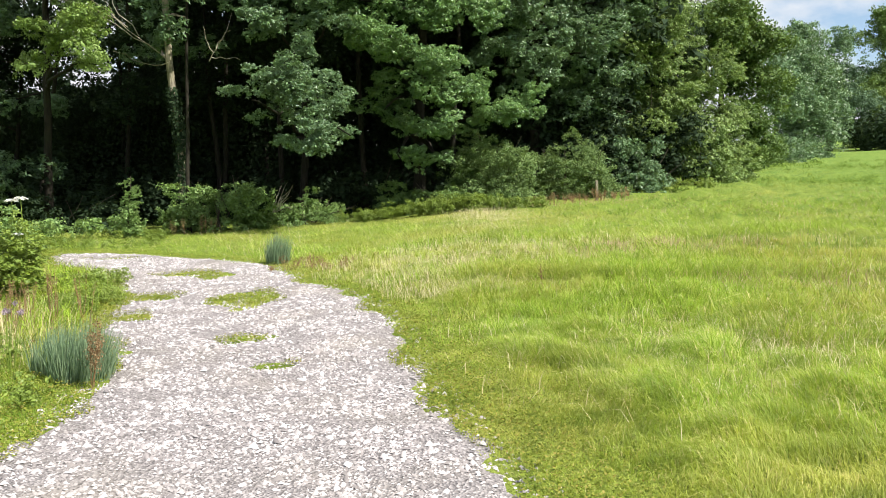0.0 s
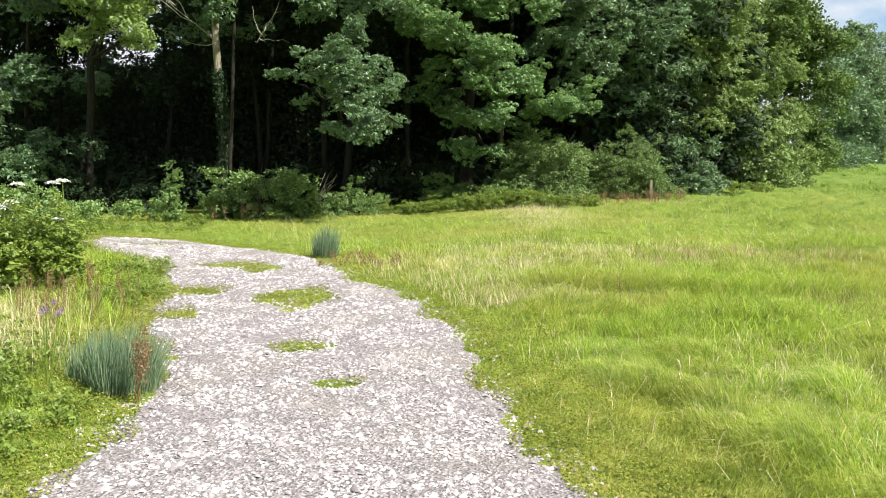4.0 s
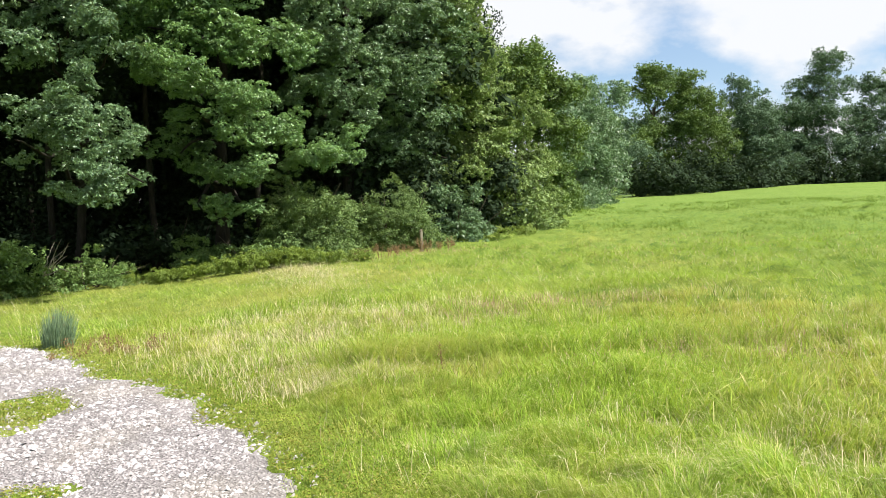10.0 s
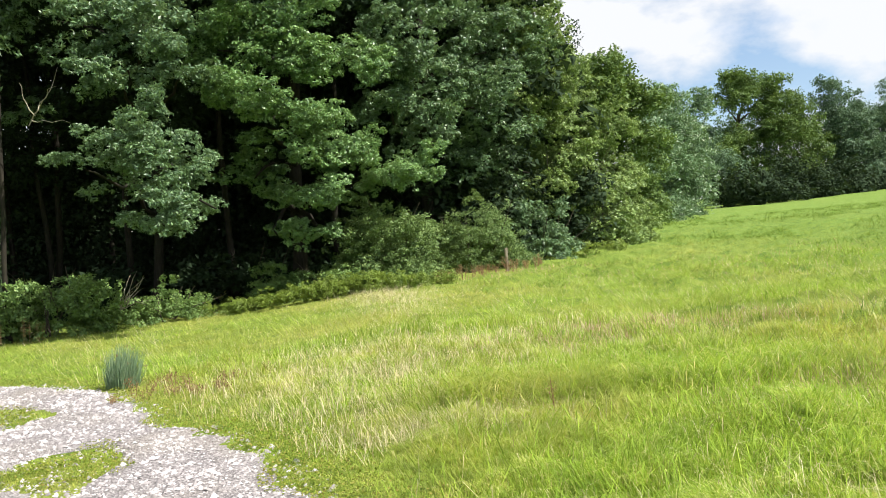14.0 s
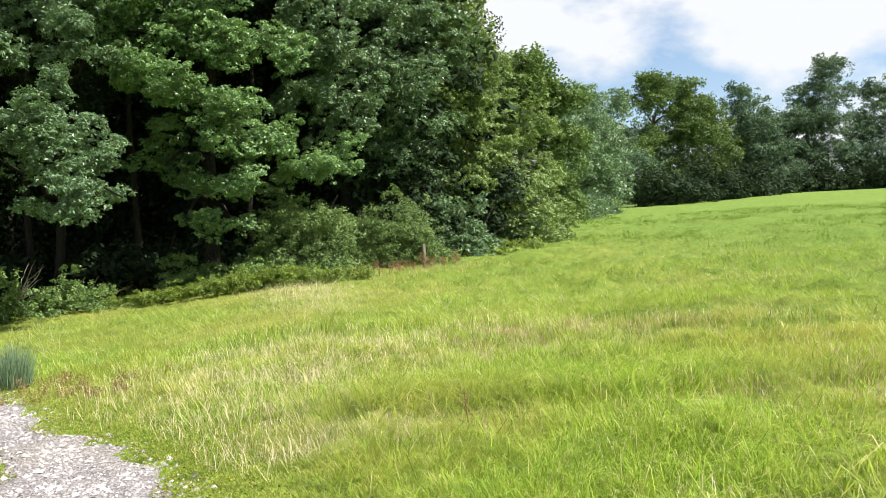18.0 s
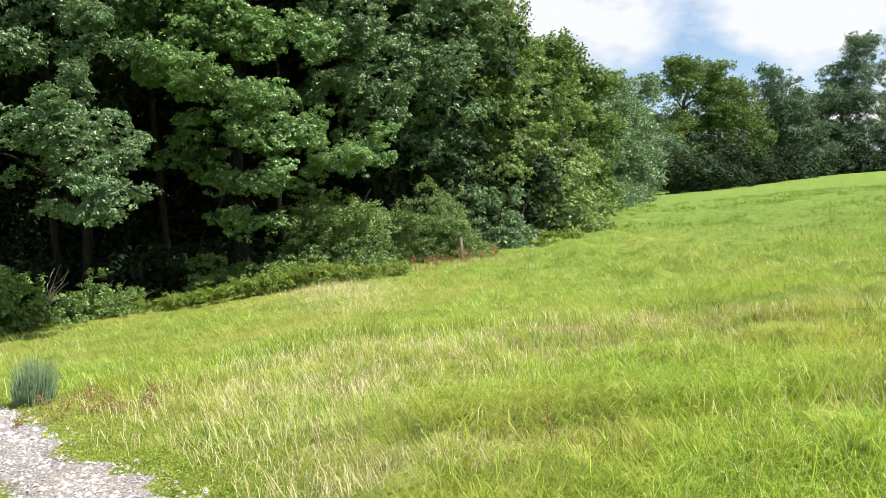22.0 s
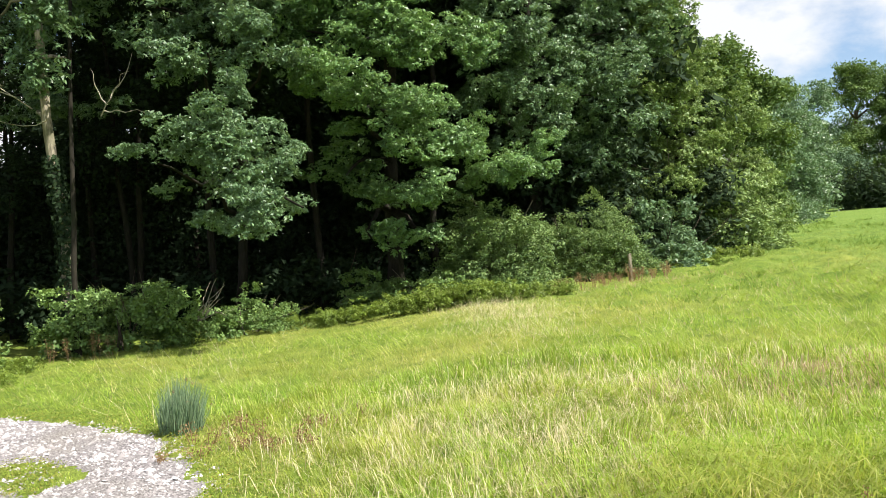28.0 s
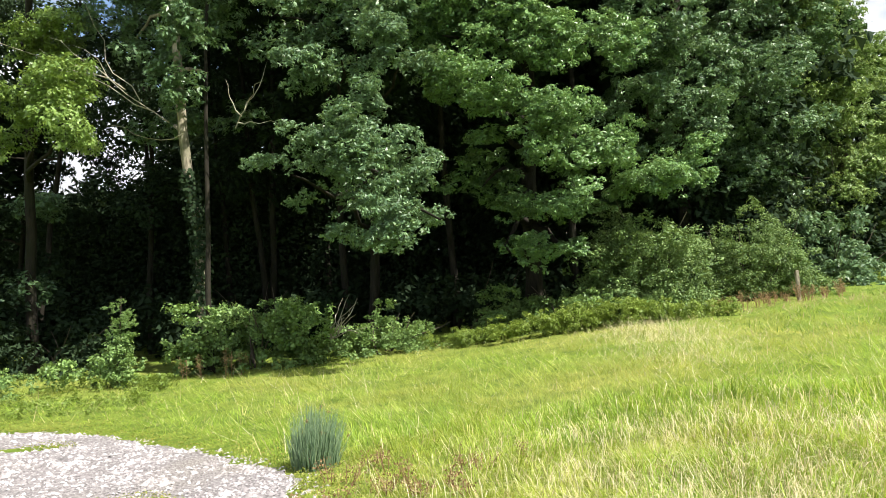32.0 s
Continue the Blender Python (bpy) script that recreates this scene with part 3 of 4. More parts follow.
spots = np.stack([np.interp(u, heart[:, 2], heart[:, 0]) + r * np.cos(th), np.interp(u, heart[:, 2], heart[:, 1]) + r * np.sin(th), u], -1)
co, q = leaves_at(rng, spots, np.stack([np.cos(th), np.sin(th), 0.3 + 0 * th], -1) + rng.normal(size=(n, 3)) * 0.4, 0.085, 0.07)
child("ivy", mesh_of("ivy", co, q, None, SHADE_LEAVES), pale, "added dark leaves standing in for shade on the trunk")["kind"] = "stuff"
# its two highest masses stay out of view, added to cast shade behind
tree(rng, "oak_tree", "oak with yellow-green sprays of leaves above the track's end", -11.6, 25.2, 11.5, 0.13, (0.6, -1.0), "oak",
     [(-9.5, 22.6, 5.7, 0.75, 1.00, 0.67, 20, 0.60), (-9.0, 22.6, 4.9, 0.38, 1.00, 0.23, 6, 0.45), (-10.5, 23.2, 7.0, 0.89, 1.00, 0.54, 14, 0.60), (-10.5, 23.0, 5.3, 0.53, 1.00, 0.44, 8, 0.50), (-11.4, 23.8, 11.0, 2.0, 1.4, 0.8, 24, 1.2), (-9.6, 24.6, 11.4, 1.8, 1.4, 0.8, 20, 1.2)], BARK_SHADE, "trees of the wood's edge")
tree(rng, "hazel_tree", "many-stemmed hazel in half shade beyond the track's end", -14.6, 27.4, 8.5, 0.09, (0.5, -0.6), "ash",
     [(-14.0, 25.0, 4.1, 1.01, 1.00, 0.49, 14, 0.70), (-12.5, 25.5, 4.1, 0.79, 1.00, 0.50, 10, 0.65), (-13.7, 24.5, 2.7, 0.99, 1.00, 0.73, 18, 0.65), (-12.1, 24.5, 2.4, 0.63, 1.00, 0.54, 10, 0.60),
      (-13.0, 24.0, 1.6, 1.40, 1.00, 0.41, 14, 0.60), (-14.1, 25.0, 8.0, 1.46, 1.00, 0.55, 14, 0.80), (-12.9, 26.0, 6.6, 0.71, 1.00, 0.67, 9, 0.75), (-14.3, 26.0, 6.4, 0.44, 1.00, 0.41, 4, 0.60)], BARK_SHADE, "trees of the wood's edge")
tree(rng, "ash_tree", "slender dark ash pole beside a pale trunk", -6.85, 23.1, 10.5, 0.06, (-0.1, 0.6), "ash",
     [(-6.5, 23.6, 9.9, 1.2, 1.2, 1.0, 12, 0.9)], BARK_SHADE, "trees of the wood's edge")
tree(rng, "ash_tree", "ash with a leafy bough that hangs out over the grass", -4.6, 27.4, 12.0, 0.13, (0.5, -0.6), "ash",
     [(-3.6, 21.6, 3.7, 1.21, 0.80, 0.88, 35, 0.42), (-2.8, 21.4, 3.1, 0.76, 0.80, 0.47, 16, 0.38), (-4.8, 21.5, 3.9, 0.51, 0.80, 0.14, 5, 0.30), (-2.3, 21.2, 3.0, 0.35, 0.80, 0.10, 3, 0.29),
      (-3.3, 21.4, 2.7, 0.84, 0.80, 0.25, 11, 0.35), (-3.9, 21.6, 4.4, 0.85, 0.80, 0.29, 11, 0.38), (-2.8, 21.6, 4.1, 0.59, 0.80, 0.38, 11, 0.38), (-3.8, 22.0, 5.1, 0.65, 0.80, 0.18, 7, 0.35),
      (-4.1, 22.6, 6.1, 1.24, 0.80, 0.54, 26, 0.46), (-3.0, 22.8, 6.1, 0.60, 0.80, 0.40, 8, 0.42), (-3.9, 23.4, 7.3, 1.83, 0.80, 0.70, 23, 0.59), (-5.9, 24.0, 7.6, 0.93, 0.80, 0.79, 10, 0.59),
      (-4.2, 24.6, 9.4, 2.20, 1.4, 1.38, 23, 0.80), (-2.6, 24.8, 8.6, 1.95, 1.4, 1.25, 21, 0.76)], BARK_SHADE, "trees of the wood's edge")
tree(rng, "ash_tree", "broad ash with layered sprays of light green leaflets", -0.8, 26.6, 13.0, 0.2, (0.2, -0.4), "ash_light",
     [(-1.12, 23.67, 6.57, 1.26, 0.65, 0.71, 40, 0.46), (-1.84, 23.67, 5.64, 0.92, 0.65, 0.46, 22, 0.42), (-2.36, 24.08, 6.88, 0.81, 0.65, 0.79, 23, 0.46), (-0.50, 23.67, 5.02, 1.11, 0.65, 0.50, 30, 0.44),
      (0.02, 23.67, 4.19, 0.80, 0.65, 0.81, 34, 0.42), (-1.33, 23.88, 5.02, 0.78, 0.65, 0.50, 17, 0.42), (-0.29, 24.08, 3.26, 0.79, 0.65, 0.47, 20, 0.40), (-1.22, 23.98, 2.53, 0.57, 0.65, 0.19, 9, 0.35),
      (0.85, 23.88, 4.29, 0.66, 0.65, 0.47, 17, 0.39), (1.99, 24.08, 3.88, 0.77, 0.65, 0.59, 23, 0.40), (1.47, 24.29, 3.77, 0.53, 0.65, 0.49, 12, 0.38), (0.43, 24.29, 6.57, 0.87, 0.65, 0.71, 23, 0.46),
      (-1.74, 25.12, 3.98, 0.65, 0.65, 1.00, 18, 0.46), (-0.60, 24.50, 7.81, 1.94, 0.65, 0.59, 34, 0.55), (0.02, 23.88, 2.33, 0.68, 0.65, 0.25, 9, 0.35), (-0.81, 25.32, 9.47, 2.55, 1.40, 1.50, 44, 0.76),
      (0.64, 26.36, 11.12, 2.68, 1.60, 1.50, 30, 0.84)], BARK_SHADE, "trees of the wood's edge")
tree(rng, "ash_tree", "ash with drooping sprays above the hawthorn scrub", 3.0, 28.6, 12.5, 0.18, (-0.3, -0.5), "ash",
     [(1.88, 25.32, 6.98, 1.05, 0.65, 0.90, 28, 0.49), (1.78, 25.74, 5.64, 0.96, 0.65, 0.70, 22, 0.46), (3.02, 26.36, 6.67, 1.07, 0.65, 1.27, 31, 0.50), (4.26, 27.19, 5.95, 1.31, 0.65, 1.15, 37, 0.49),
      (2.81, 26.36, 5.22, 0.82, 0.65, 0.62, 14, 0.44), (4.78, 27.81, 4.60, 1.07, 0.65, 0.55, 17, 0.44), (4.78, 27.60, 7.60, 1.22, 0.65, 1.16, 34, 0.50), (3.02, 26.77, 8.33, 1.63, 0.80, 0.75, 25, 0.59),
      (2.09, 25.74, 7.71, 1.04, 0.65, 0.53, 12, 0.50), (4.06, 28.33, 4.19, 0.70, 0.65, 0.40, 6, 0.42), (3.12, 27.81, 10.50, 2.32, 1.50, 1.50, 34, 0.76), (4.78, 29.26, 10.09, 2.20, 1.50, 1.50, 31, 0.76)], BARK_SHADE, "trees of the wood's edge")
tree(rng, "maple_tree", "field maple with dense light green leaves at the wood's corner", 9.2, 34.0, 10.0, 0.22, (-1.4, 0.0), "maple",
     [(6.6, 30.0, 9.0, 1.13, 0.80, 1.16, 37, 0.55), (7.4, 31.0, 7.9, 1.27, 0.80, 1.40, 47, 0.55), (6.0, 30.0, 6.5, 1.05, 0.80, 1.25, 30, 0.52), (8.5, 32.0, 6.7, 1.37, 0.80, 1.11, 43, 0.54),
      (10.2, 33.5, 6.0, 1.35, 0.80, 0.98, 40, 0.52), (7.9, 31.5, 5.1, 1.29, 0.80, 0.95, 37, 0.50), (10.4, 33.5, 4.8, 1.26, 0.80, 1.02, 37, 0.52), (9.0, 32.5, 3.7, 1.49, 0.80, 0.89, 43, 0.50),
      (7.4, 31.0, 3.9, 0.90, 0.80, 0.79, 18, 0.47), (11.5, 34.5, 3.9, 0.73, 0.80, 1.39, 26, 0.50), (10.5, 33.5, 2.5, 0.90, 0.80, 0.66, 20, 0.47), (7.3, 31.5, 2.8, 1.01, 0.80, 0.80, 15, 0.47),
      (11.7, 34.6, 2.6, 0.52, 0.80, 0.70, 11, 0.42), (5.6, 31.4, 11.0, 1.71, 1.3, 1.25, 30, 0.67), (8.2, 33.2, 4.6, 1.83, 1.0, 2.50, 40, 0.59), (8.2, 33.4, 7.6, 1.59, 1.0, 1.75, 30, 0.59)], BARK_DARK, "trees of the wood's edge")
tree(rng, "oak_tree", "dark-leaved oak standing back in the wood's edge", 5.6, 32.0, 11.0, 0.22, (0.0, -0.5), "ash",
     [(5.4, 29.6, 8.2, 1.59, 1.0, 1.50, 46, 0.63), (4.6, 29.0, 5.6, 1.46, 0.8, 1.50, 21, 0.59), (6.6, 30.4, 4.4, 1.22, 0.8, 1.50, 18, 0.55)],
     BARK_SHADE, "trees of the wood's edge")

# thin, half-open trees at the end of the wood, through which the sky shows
# their leaves and bark take the colours with painted shade
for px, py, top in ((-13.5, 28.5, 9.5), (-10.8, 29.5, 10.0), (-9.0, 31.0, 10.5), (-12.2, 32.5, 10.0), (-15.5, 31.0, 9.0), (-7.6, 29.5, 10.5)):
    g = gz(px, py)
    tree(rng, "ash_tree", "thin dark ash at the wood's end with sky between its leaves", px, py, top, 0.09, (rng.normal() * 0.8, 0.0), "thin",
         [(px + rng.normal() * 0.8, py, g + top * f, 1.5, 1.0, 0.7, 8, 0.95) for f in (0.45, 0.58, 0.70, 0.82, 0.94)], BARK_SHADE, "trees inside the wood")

# the wood's high roof behind its edge: crowns added, mostly unseen, for shade
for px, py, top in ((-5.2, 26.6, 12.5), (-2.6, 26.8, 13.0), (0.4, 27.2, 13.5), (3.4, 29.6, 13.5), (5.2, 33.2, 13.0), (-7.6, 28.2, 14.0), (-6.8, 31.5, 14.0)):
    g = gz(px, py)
    tree(rng, "ash_tree", "tall close-grown ash added inside the wood for shade", px, py + 1.5, top - 1.5, 0.10, (rng.normal() * 0.4, 0.3), "thin",
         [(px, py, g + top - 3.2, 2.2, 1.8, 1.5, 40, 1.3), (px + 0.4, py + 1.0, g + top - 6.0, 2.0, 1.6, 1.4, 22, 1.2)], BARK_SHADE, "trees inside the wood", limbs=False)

# trees that go on behind the corner
tree(rng, "oak_tree", "dark round-headed oak just behind the wood's corner", 15.2, 47.6, 8.0, 0.2, (0.3, 0.2), "far_oak",
     [(15.1, 46.0, 10.5, 0.99, 1.60, 0.99, 38, 1.32), (16.0, 46.0, 8.9, 1.00, 1.60, 1.00, 38, 1.32), (16.8, 46.0, 7.4, 0.76, 1.60, 1.35, 34, 1.32), (13.8, 45.0, 9.7, 0.85, 1.60, 1.42, 27, 1.32),
      (15.6, 43.5, 4.7, 0.80, 1.20, 1.20, 28, 1.10), (14.3, 41.4, 3.0, 0.70, 1.20, 0.60, 22, 0.90), (18.0, 48.0, 3.8, 0.90, 1.20, 0.90, 22, 1.10)], None, "trees of the hedge line")
tree(rng, "ash_tree", "slim grey-green ash in the hedge line", 23.6, 61.5, 8.0, 0.2, (0.3, 0.2), "far_light",
     [(24.7, 60.0, 10.0, 1.10, 1.60, 1.42, 30, 1.32), (23.7, 59.0, 7.4, 1.16, 1.60, 1.47, 34, 1.32), (24.6, 59.0, 5.6, 1.32, 1.60, 1.01, 27, 1.32), (21.6, 56.0, 8.0, 0.87, 1.60, 1.82, 27, 1.32)], None, "trees of the hedge line")
tree(rng, "ash_tree", "tall grey-green ash in the hedge line", 26.6, 65.5, 9.5, 0.22, (0.3, 0.2), "far_light",
     [(27.6, 64.0, 12.6, 1.64, 2.00, 1.04, 38, 1.32), (26.3, 63.0, 10.2, 1.44, 2.00, 1.44, 42, 1.32), (27.1, 63.0, 7.9, 1.61, 2.00, 1.27, 42, 1.32), (24.4, 62.0, 11.0, 0.99, 2.00, 1.82, 30, 1.32),
      (25.8, 62.0, 5.7, 1.99, 2.00, 0.91, 30, 1.32)], None, "trees of the hedge line")

# trees on the brow
tree(rng, "oak_tree", "spreading round-crowned oak on the brow of the field", 43.0, 84.0, 9.0, 0.45, (0.3, 0.2), "far_oak",
     [(43.1, 82.0, 17.2, 2.53, 2.00, 1.15, 57, 1.58), (46.4, 82.0, 15.5, 2.44, 2.00, 0.93, 46, 1.58), (40.4, 82.0, 15.4, 1.37, 2.00, 1.14, 14, 1.58), (46.7, 81.0, 12.5, 2.99, 2.00, 1.26, 53, 1.58),
      (41.7, 81.0, 11.8, 2.15, 2.00, 1.02, 34, 1.58), (37.8, 79.0, 10.2, 1.74, 2.00, 0.76, 27, 1.58), (43.7, 82.0, 9.2, 3.57, 2.00, 1.73, 49, 1.58), (48.1, 82.0, 9.1, 2.57, 2.00, 2.10, 42, 1.58),
      (40.9, 81.0, 6.6, 3.38, 2.00, 1.24, 27, 1.58)], None, "trees along the brow")
tree(rng, "ash_tree", "thin-topped ash in the row along the brow", 55.3, 85.8, 8.5, 0.35, (0.3, 0.2), "far_ash",
     [(55.0, 84.0, 16.8, 2.19, 2.00, 1.60, 22, 1.58), (55.6, 84.0, 14.4, 2.81, 2.00, 1.34, 42, 1.58), (55.0, 83.0, 11.0, 3.13, 2.00, 1.69, 49, 1.58), (56.1, 83.0, 8.1, 3.75, 2.00, 1.33, 38, 1.58)], None, "trees along the brow")
tree(rng, "ash_tree", "tall ash with a thin grey crown on the brow", 65.0, 88.6, 10.0, 0.35, (0.3, 0.2), "far_ash",
     [(66.8, 87.0, 20.0, 2.73, 2.00, 1.50, 26, 1.58), (65.7, 87.0, 17.6, 3.11, 2.00, 1.60, 46, 1.58), (64.1, 86.0, 14.7, 3.58, 2.00, 1.79, 57, 1.58), (65.6, 85.0, 11.4, 3.17, 2.00, 1.65, 46, 1.58),
      (61.6, 85.0, 10.0, 3.14, 2.00, 1.63, 38, 1.58)], None, "trees along the brow")
tree(rng, "ash_tree", "leafy ash in the row along the brow", 72.8, 88.2, 9.0, 0.35, (0.3, 0.2), "far_ash",
     [(73.6, 87.0, 17.5, 2.92, 2.00, 1.46, 42, 1.58), (72.6, 86.0, 14.1, 3.27, 2.00, 1.70, 46, 1.58), (72.3, 85.0, 10.7, 3.62, 2.00, 1.68, 46, 1.58)], None, "trees along the brow")
tree(rng, "oak_tree", "broad dark oak in the row along the brow", 78.4, 87.2, 9.5, 0.4, (0.3, 0.2), "far_oak",
     [(78.6, 86.0, 19.3, 3.06, 2.00, 1.87, 46, 1.58), (79.0, 85.0, 15.6, 3.96, 2.00, 2.24, 49, 1.58), (76.9, 84.0, 11.6, 3.90, 2.00, 2.08, 42, 1.58)], None, "trees along the brow")
for px, py, top, wide, kind in ((34.0, 74.5, 8.5, 2.8, "ash"), (50.5, 85.0, 8.5, 3.0, "oak"), (60.0, 88.0, 8.5, 3.0, "ash"), (86.0, 79.0, 13.0, 4.6, "ash"), (92.0, 72.0, 13.0, 4.6, "oak"), (98.0, 65.0, 12.5, 4.6, "oak")):
    g = gz(px, py)
    tree(rng, "oak_tree" if kind == "oak" else "ash_tree", "leafy tree in the row along the brow of the field", px, py + 1.5, top * 0.6, 0.3, (0.4, 0.3), "far_" + kind,
         [(px, py, g + top * 0.80, wide * 0.8, wide * 0.7, top * 0.13, 26, 1.4), (px + wide * 0.2, py - 1.0, g + top * 0.52, wide, wide * 0.8, top * 0.17, 30, 1.5),
          (px - wide * 0.2, py - 1.5, g + top * 0.24, wide, wide * 0.7, top * 0.17, 26, 1.5)], None, "trees along the brow")

# lower trees that close the row behind
for px, py, top in ((31.0, 75.0, 8.0), (37.0, 82.0, 9.0), (47.5, 89.0, 10.0), (52.0, 90.0, 10.0), (58.0, 92.0, 10.5), (62.5, 93.0, 10.5), (69.0, 93.0, 11.0), (75.5, 92.0, 11.0)):
    g = gz(px, py)
    tree(rng, "ash_tree", "dark close-leaved tree closing the row along the brow", px, py + 1.0, top * 0.5, 0.25, (0.2, 0.2), "far_ash",
         [(px, py, g + top * 0.72, 2.7, 1.6, top * 0.17, 24, 1.7), (px, py - 0.5, g + top * 0.38, 3.0, 1.6, top * 0.20, 20, 1.8)], None, "trees along the brow", limbs=False)

# the wood behind its edge, its shade painted into leaves and bark
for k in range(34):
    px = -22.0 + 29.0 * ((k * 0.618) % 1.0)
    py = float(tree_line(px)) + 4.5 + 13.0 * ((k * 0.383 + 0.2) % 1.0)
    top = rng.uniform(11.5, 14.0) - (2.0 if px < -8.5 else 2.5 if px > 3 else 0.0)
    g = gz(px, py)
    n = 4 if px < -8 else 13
    tree(rng, "ash_tree", "tree inside the wood, shade painted into its leaves and bark", px, py, top - 2.0, rng.uniform(0.12, 0.2), (rng.normal() * 0.6, rng.normal() * 0.5), "shade_woods",
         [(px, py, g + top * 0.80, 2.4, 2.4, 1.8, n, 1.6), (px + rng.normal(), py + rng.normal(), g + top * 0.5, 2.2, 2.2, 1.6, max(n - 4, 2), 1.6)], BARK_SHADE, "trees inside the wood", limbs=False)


def bush(rng, name, label, x, y, rx, ry, h, kind, n, scale, group="", stems=5):
    rng = np.random.default_rng(int(abs(x) * 1000 + abs(y) * 77))
    z = gz(x, y)
    b = thing(name, x, y, z, label, "bush", group)
    for k in range(stems):
        tip = np.array([rng.normal() * rx * 0.45, rng.normal() * ry * 0.45, h * rng.uniform(0.6, 0.95)])
        child("stem", mesh_of("stem", *tube(bend_line((rng.normal() * 0.15, rng.normal() * 0.15, -0.05), tip, rng, 6, 0.2), np.linspace(0.022, 0.006, 6), 5), None, BARK_DARK, True), b)
    for v in shell(rng, n):
        v[2] = abs(v[2])
        v *= rng.uniform(0.70, 1.22)
        p = v * (rx, ry, h - 0.3 * scale) + (0, 0, 0.12)
        yaw = math.degrees(math.atan2(-v[0], v[1])) + rng.normal() * 25
        s = scale * rng.uniform(0.75, 1.2)
        meshes = BOUGHS[kind]
        child("bough", meshes[int(rng.integers(len(meshes)))], b, "", pose(*p, 0, 0, yaw) @ pose(0, 0, 0, v[2] * 40 - 5, rng.normal() * 10, 0) @ Matrix.Diagonal((s, s, s, 1)))["kind"] = "stuff"
    return b


# scrub along the foot of the wood
# the elder bushes take their shade from the painted leaf colour
SCRUB = (
    ("elder_bush", "elder scrub by the wood, shade painted into its leaves", -10.8, 24.6, 1.4, 0.8, 1.1, "shade_woods", 9, 0.6),
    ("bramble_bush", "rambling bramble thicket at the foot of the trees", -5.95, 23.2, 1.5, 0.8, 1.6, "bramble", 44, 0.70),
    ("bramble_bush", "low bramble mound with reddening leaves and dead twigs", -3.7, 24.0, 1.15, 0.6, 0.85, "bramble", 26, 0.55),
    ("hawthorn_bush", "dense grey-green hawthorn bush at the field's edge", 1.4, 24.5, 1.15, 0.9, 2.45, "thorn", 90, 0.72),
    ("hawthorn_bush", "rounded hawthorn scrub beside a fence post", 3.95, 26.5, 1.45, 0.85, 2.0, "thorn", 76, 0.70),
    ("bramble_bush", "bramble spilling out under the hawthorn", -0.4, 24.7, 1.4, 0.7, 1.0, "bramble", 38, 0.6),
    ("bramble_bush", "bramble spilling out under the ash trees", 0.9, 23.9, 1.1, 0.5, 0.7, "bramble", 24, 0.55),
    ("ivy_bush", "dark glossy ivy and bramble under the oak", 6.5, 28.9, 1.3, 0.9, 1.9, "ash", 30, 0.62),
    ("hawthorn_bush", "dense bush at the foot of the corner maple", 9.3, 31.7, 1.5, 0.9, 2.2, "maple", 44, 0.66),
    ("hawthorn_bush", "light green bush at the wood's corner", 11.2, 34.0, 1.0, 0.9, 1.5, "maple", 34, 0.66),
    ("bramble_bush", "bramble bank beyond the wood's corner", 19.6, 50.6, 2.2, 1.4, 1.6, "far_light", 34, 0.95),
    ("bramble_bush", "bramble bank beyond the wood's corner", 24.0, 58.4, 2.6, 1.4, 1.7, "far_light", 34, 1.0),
    ("elder_bush", "scrub inside the wood, shade painted into its leaves", -2.0, 27.8, 2.2, 1.2, 1.6, "shade_woods", 16, 0.9),
    ("elder_bush", "scrub inside the wood, shade painted into its leaves", -7.5, 27.8, 2.6, 1.2, 1.8, "shade_woods", 18, 0.9),
    ("elder_bush", "scrub inside the wood, shade painted into its leaves", -13.5, 26.0, 2.6, 1.4, 3.0, "shade_woods", 26, 1.1),
    ("elder_bush", "scrub inside the wood, shade painted into its leaves", 3.6, 29.2, 2.4, 1.0, 4.6, "shade_woods", 40, 1.0),
    ("elder_bush", "scrub inside the wood, shade painted into its leaves", 7.0, 31.8, 2.2, 1.0, 4.2, "shade_woods", 36, 1.0),
)
for row in SCRUB:
    bush(rng, *row, "scrub along the wood")
# hedge bushes reuse the leaf colour that has shade painted in
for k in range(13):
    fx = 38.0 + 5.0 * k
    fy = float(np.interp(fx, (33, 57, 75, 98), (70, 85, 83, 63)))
    bush(rng, "hedge_bush", "dark hedge bush along the brow of the field", fx, fy - 2.0, 3.2, 1.6, 3.2, "shade_woods", 20, 1.8, "hedge along the brow", 3)

# the depth of the wood, past counting: shade is painted into its leaf colour
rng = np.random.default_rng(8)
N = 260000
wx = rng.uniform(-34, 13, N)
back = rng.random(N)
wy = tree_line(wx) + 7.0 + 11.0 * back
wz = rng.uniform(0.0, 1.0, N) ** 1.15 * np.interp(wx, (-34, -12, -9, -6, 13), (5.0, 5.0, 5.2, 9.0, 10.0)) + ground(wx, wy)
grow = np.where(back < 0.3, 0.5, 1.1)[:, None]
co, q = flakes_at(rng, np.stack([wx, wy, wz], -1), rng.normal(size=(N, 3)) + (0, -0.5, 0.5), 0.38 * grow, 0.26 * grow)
deep = new("undergrowth", mesh_of("undergrowth", co, None, q, SHADE_LEAVES))
tagged(deep, "dense undergrowth deep inside the wood, shade painted into its leaves", "undergrowth", kind="stuff")


